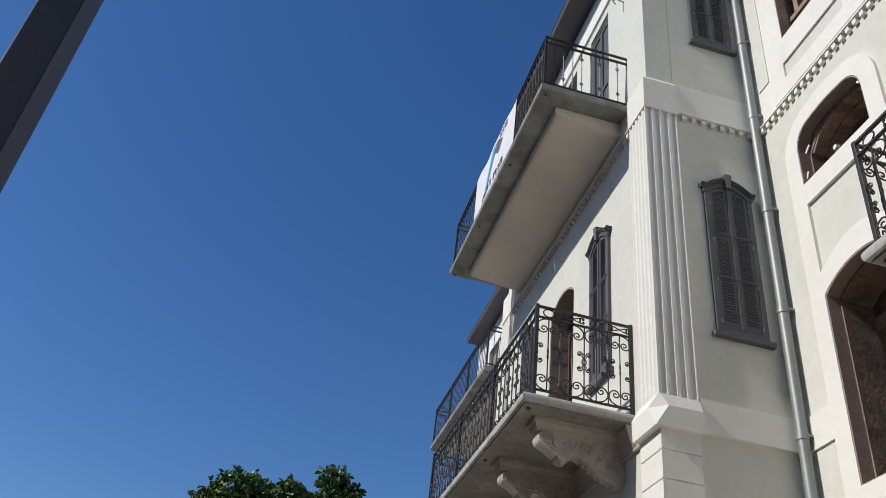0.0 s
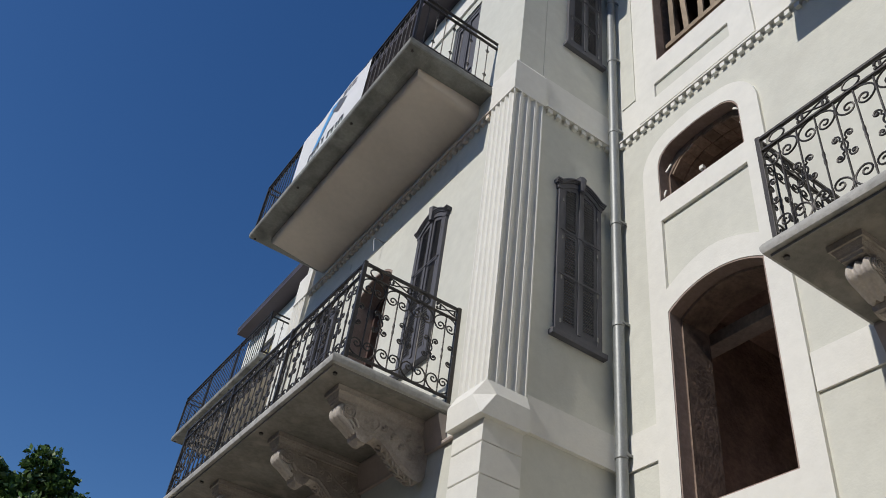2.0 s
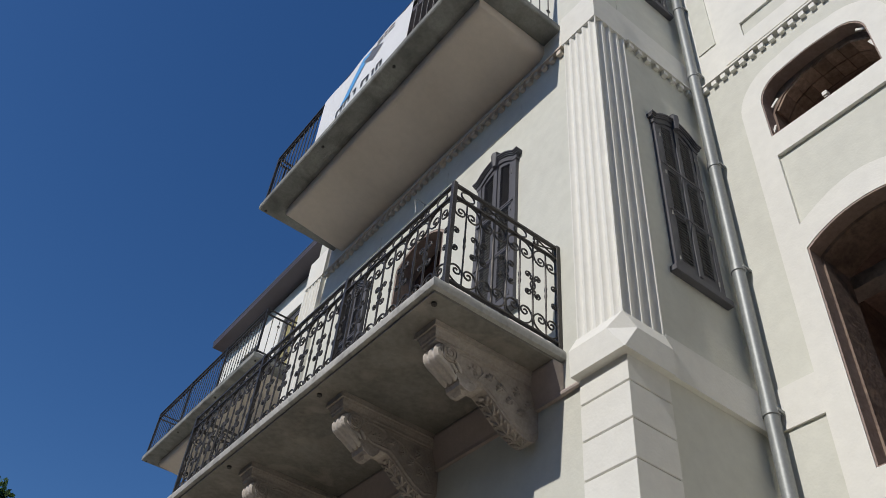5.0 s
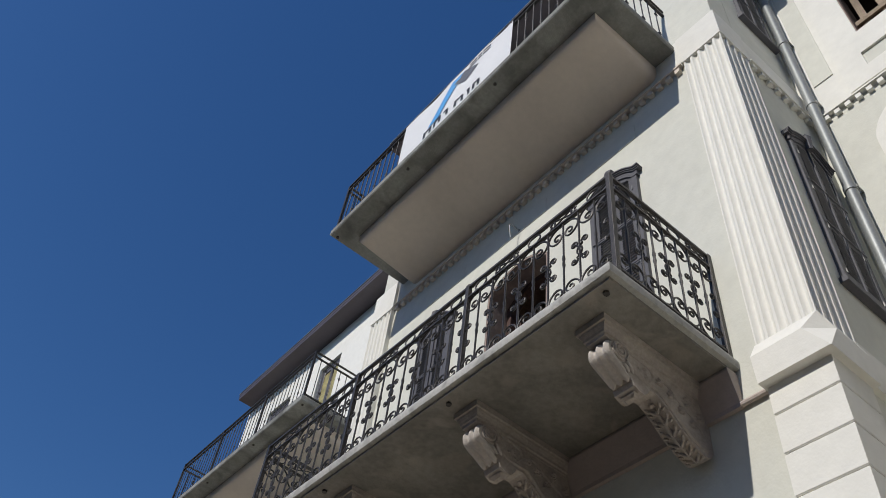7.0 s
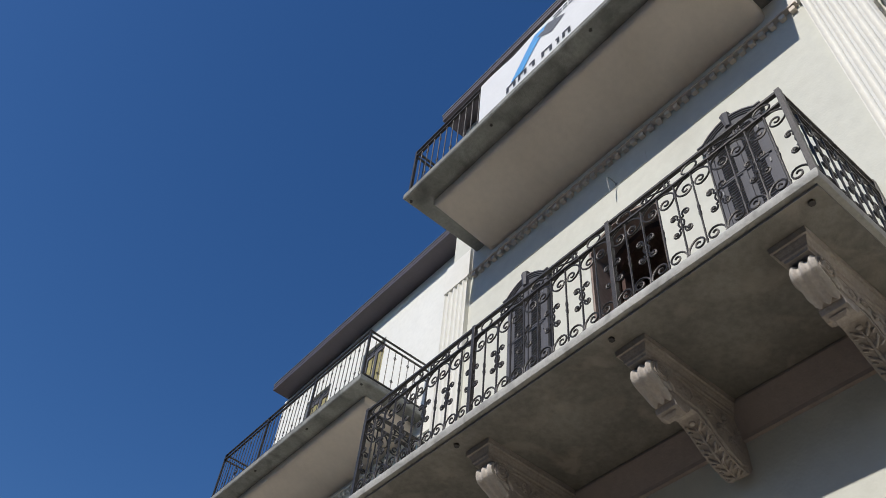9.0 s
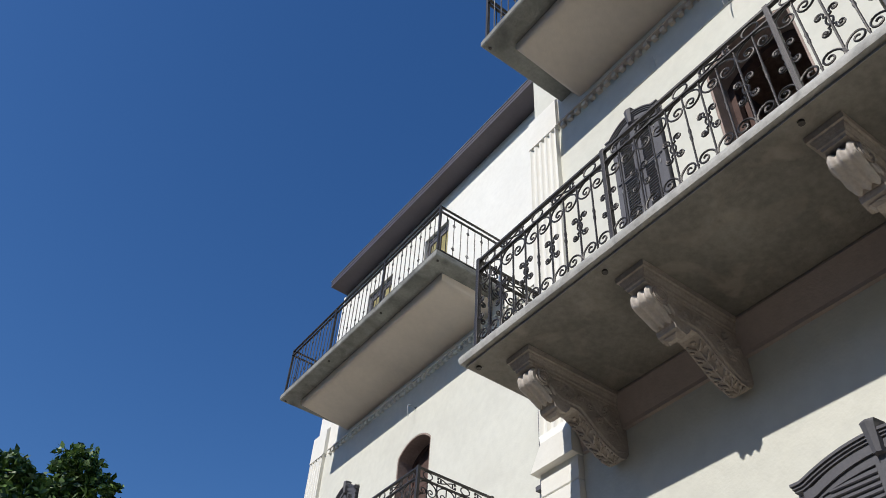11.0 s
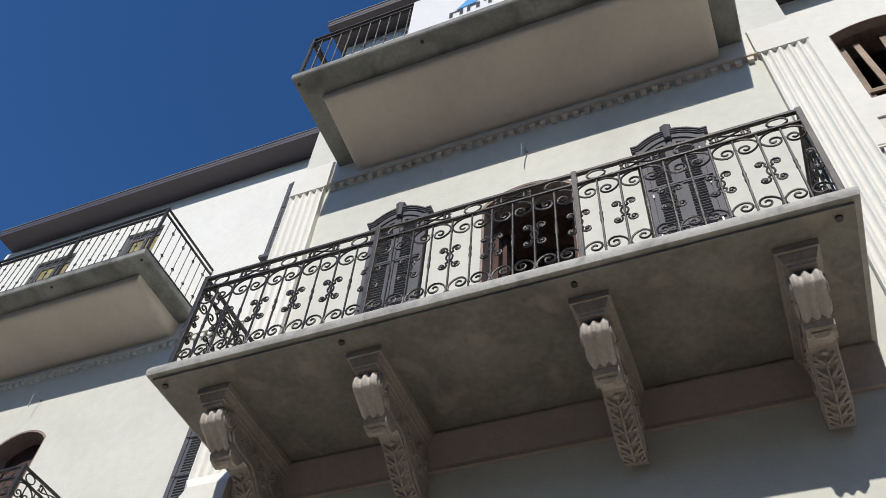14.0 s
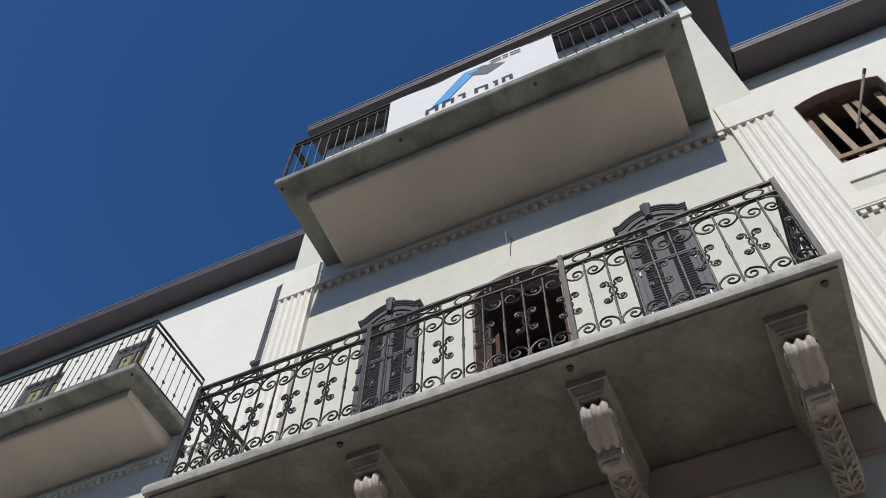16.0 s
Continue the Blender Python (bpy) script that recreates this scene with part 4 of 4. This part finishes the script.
part("lining", plate(bmesh.new(), arched(9.231, 10.029, F2 + 0.021, 7.559, 0.17), [arched(9.25, 10.01, F2 + 0.03, 7.54, 0.17)], -0.004, -0.23, base=BAY), LINING, door, "grey-brown lining of the opening")
part("door_frame", plate(bmesh.new(), arched(9.232, 10.028, F2 + 0.022, 7.558, 0.17), [arched(9.30, 9.96, F2 + 0.04, 7.48, 0.17)], -0.234, -0.31, base=BAY), BROWN, door)
for y in (9.30, 9.92):
    part("door_leaf", box(BAY + 0.33, BAY + 0.70, y, y + 0.04, F2 + 0.05, 7.5, bevel=0.004), BROWN, door, "leaf swung open inwards")
fixed("wall_inner_bay", box(5.6, 5.72, BAY0 + 0.31, BAY1 - 0.31, 0.2, TOP - 0.01), INNER, "bare partition wall behind the bay", "wall")

balcony_door("door_far", 15.78, 16.54, F2 + 0.02, 7.56, 0.17, FARW, "arched brown balcony door set deep in the wall", BROWN)
balcony_door("door_near", 2.3, 3.1, F2 + 0.02, 7.5, 0.24, WING, "arched brown balcony door on the near wing", BROWN)


def flat_door(name, y0, y1, wall, label, mat, deep):
    t = thing(name, label, "door", kind="structure")
    top = 11.5 if wall == BAY or y0 < 10 else 11.56
    part("door_frame", plate(bmesh.new(), rect(y0, y1, F3 + 0.02, top), [rect(y0 + 0.05, y1 - 0.05, F3 + 0.05, top - 0.06)], -deep, -deep - 0.06, base=wall), SHUTTER, t)
    c = (y0 + y1) / 2
    for a, b in ((y0 + 0.052, c - 0.003), (c + 0.003, y1 - 0.052)):
        part("door_leaf", plate(bmesh.new(), rect(a, b, F3 + 0.055, top - 0.063), [rect(a + 0.03, b - 0.03, F3 + 0.2, F3 + 1.1), rect(a + 0.03, b - 0.03, F3 + 1.15, top - 0.13)], -deep - 0.008, -deep - 0.05, base=wall), SHUTTER, t)
        part("door_panel", box(wall + deep + 0.025, wall + deep + 0.035, a + 0.04, b - 0.04, F3 + 0.15, top - 0.1), mat, t)
    return t


flat_door("door_upper_bay", 8.12, 8.72, BAY, "dark shuttered balcony door", SHUTTER, 0.02)
flat_door("door_upper_bay_far", 10.5, 11.1, BAY, "dark shuttered balcony door", SHUTTER, 0.02)
flat_door("door_upper_bay_middle", 9.25, 10.0, BAY, "dark shuttered balcony door", SHUTTER, 0.12)
flat_door("door_upper_far", 15.70, 16.36, FARW, "balcony door with olive-tinted panels", OLIVE, 0.05)
flat_door("door_upper_end", 17.32, 18.1, FARW, "balcony door with olive-tinted panels", OLIVE, 0.05)
flat_door("door_upper_near", 2.3, 3.1, WING, "dark shuttered balcony door", SHUTTER, 0.1)

# ---- banner on the upper railing ----
ban = thing("banner", "white banner with a blue and grey mark on the railing", "banner", at=pose(BAY - DEPTH, 8.66, F3))
bm = bmesh.new()
NX, NZ = 24, 8
wave = lambda u, v: 0.018 + 0.006 * math.sin(5.1 * u + 1.3 * v) + 0.004 * math.sin(11 * u)
for s in (0.0, 0.003):
    vs = [[bm.verts.new((wave(1.78 * i / NX, j / NZ) + s, 1.78 * i / NX, 0.015 + 0.80 * j / NZ)) for j in range(NZ + 1)] for i in range(NX + 1)]
    for i in range(NX):
        for j in range(NZ):
            bm.faces.new((vs[i][j], vs[i + 1][j], vs[i + 1][j + 1], vs[i][j + 1]))
cloth = part("cloth", bm, BANNER, ban, smooth=True)


def print_shape(name, pts, mat):
    bm = bmesh.new()
    n = 6
    pts = [Vector(p) for p in pts]
    rows = []
    for i in range(n + 1):
        a, b = pts[0].lerp(pts[1], i / n), pts[3].lerp(pts[2], i / n)
        rows.append([bm.verts.new((wave(p.x, p.y) - 0.006, p.x, p.y)) for p in (a, a.lerp(b, 0.5), b)])
    for A, B in zip(rows, rows[1:]):
        for j in range(2):
            bm.faces.new((A[j], A[j + 1], B[j + 1], B[j]))
    part(name, bm, mat, cloth)


print_shape("blue_bar", [(1.30, 0.22), (0.93, 0.73), (0.74, 0.73), (1.10, 0.22)], BLUE)
print_shape("grey_bar", [(0.90, 0.62), (0.70, 0.46), (0.50, 0.57), (0.735, 0.73)], GREY)
for a, b in ((1.22, 1.36), (1.05, 1.18), (0.93, 1.01), (0.70, 0.84), (0.60, 0.65), (0.45, 0.56)):
    print_shape("print_bar", [(a, 0.17), (b, 0.17), (b, 0.20), (a, 0.20)], INK)
    print_shape("print_bar", [(a, 0.08), (a + 0.035, 0.08), (a + 0.035, 0.169), (a, 0.169)], INK)
    if b - a > 0.1:
        print_shape("print_bar", [(b - 0.035, 0.08), (b, 0.08), (b, 0.169), (b - 0.035, 0.169)], INK)
for z in (0.74, 0.68):
    for a, b in ((0.33, 0.44), (0.46, 0.52), (0.54, 0.66)):
        print_shape("small_print_bar", [(a, z), (b, z), (b, z + 0.028), (a, z + 0.028)], GREY)
for y in (0.02, 0.9, 1.76):
    part("tie", box(0.02, 0.07, y - 0.004, y + 0.004, 0.79, 0.80), IRON, ban, "thin cable tie")


# ---- small fixtures on the walls ----
def conduit(x, y, z, mirror=1):
    t = thing("conduit_stub", "thin bent conduit sticking out of the wall", "conduit", "conduit stubs", at=pose(x, y, z))
    part("tube", tube(bmesh.new(), [(0.01, 0, 0), (-0.08, 0, 0.005), (-0.12, mirror * 0.005, 0), (-0.13, mirror * 0.01, -0.02), (-0.10, mirror * 0.02, -0.17)], 0.006, 6), PIPE, t)
    part("wall_plate", box(-0.008, 0, -0.014, 0.014, -0.014, 0.014), PIPE, t)


conduit(BAY, 9.62, 8.22)
conduit(FARW, 16.2, 8.2)
spot = thing("floodlight", "small white floodlight on the sill of an unfinished opening", "lamp", at=pose(WING - 0.01, 5.98, 7.46))
part("body", box(-0.03, 0.02, -0.022, 0.022, 0.02, 0.065, bevel=0.006), WHITE, spot)
part("bracket", box(-0.02, 0.0, -0.012, 0.012, 0.0, 0.02), FIXING, spot)
bracket = thing("wall_bracket", "small pale bracket with a hook on the wall", "bracket", at=pose(BAY, 7.62, 11.1))
part("hook", tube(bmesh.new(), [(0, 0, 0), (-0.1, 0, 0.02), (-0.16, 0, -0.03), (-0.12, 0, -0.09)], 0.01, 6), PIPE, bracket)

# timber bars in the upper window of the near wing
grid = thing("timber_grille", "rough timber bars across the unglazed window", "grille")
for i, y in enumerate((5.52, 5.72, 5.9, 6.1, 6.3)):
    part("slat", box(WING + 0.16, WING + 0.185, y - 0.034, y + 0.034, 9.525, 10.98), TIMBER, grid, at=Matrix.Translation((0, y, 9.9)) @ Matrix.Rotation((0.03, -0.02, 0.05, -0.03, 0.01)[i], 4, 'X') @ Matrix.Translation((0, -y, -9.9)))
for z in (9.9,):
    part("crosspiece", box(WING + 0.13, WING + 0.158, 5.44, 6.395, z - 0.035, z + 0.035), TIMBER, grid)
rod = thing("propped_rod", "dark rod leaning out of the unglazed window", "rod")
part("rod", tube(bmesh.new(), [(WING + 0.18, 5.93, 10.4), (WING - 0.17, 5.60, 10.90)], 0.017, 7), INNER, rod)
part("rod_end", tube(bmesh.new(), [(WING - 0.171, 5.60, 10.901), (WING - 0.20, 5.572, 10.942)], 0.021, 7), IRON, rod)

# raw brick edging inside the arched openings
rnd = random.Random(4)
POLY = [(5.53, 7.93), (5.68, 8.06), (5.92, 8.10), (6.16, 8.085), (6.34, 8.0), (6.46, 7.86)]
arch = thing("brick_arch", "rough brown bricks lining the head of the opening", "masonry")
for (ya, za), (yb, zb) in zip(POLY, POLY[1:]):
    n = 2 if yb - ya > 0.16 else 1
    long = math.hypot(yb - ya, zb - za) / n
    for i in range(n):
        f = (i + 0.5) / n
        for depth in (0.0, 0.15):
            brick = box(-0.07, 0.07, -long * 0.48, long * 0.48, -0.035, 0.035, bevel=0.008)
            part("brick", brick, BRICK, arch, at=pose(WING + 0.18 + depth, ya + (yb - ya) * f, za + (zb - za) * f + 0.022 + rnd.uniform(-0.006, 0.004), math.degrees(math.atan2(zb - za, yb - ya)) + rnd.uniform(-2, 2), 0, 0))

crumbs = thing("broken_plaster", "crumbling white plaster edge inside the arched opening", "plaster")
for z0, z1 in ((4.62, 4.98), (5.02, 5.42)):
    for i in range(60):
        bm = bmesh.new()
        z = rnd.uniform(z0, z1)
        q = rnd.uniform(0.003, 0.011)
        ball(bm, WING + 0.40 + rnd.uniform(-0.02, 0.012), 6.49 + rnd.uniform(-0.012, 0.006), z, q, q * 0.8, q * rnd.uniform(1, 2.2), 4)
        part("crumb", bm, WHITE, crumbs)

tape = thing("torn_tape", "torn white tape stuck on the edge of the small opening", "tape")
for y, z, q in ((6.47, 7.56, 0.5), (6.40, 7.86, 0.9), (5.56, 7.98, -0.9), (5.53, 7.74, -0.3)):
    part("strip", box(-0.006, 0.006, -0.012, 0.012, -0.045, 0.045), WHITE, tape, at=Matrix.Translation((WING + 0.02, y, z)) @ Matrix.Rotation(q, 4, "X"))

# ---- street pole ----
pole = thing("street_pole", "dark blue-grey square steel street pole", "pole", at=pose(-0.165, 3.5, 0))
part("shaft", box(-0.074, 0.074, -0.074, 0.074, 0.021, 5.4, bevel=0.006), STEEL, pole)
part("base_plate", box(-0.16, 0.16, -0.16, 0.16, -0.121, 0.02, bevel=0.006), STEEL, pole)
part("cap", box(-0.09, 0.09, -0.09, 0.09, 5.401, 5.43, bevel=0.006), STEEL, pole)


# ---- tree behind the house ----
def tree(x, y, clumps, label, seed):
    r = np.random.RandomState(seed)
    t = thing("tree", label, "tree", at=pose(x, y, -0.42))
    trunk = part("trunk", tube(bmesh.new(), [(0, 0, 0), (0.1, 0, 2), (-0.05, 0.1, 4.5), (0.1, 0.1, 7.5)], [0.36, 0.28, 0.24, 0.17], 10), BARK, t, smooth=True)
    for cx, cy, cz, rr in clumps:
        part("limb", tube(bmesh.new(), [(0.0, 0.08, 5.0 + 0.1 * cx), (cx * 0.4, cy * 0.4, 5.0 + (cz - 5) * 0.5), (cx * 0.85, cy * 0.85, cz * 0.92), (cx, cy, cz)], [0.11, 0.08, 0.05, 0.02], 6), BARK, trunk)
    verts, faces = [], []
    for cx, cy, cz, rr in clumps:
        n = int(3600 * rr ** 2)
        d = r.normal(size=(n, 3))
        d /= np.linalg.norm(d, axis=1)[:, None]
        bumps = 1 + 0.22 * np.sin(d[:, 0] * 7 + cx) * np.sin(d[:, 2] * 8 + cz) + 0.15 * np.sin(d[:, 1] * 13)
        p = np.array([cx, cy, cz]) + d * (rr * bumps * r.uniform(0.55, 1.05, n) ** 0.6)[:, None] * np.array([1, 1, 0.85])
        a = r.normal(size=(n, 3))
        a /= np.linalg.norm(a, axis=1)[:, None]
        b = np.cross(a, r.normal(size=(n, 3)))
        b /= np.linalg.norm(b, axis=1)[:, None]
        s = r.uniform(0.06, 0.12, n)[:, None]
        k = len(verts)
        quad = np.stack([p - a * s, p + b * s * 0.45, p + a * s, p - b * s * 0.45], 1).reshape(-1, 3)
        verts += quad.tolist()
        faces += [(k + 4 * i, k + 4 * i + 1, k + 4 * i + 2, k + 4 * i + 3) for i in range(n)]
    me = bpy.data.meshes.new("crown")
    me.from_pydata(verts, [], faces)
    me.materials.append(LEAF)
    crown = part("crown", me, LEAF, t)
    crown["kind"] = "stuff"
    return t


tree(1.5, 25.0, [(-1.75, 0, 9.45, 0.5), (-1.2, 0, 9.95, 0.55), (-0.65, 0.2, 10.05, 0.5), (-0.15, 0, 9.8, 0.45), (0.35, 0, 10.15, 0.4), (0.85, 0, 9.85, 0.45), (1.5, 0, 10.7, 0.45), (1.95, 0, 10.3, 0.45), (1.45, 0.2, 10.1, 0.4), (2.6, 0, 9.8, 0.5), (3.3, 0, 9.75, 0.5),
                 (-1.3, 0, 8.9, 0.9), (0.0, 0, 8.9, 1.0), (1.4, 0, 9.0, 0.95), (2.7, 0, 8.8, 0.9)],
     "green leafy tree with an uneven crown beyond the house", 3)
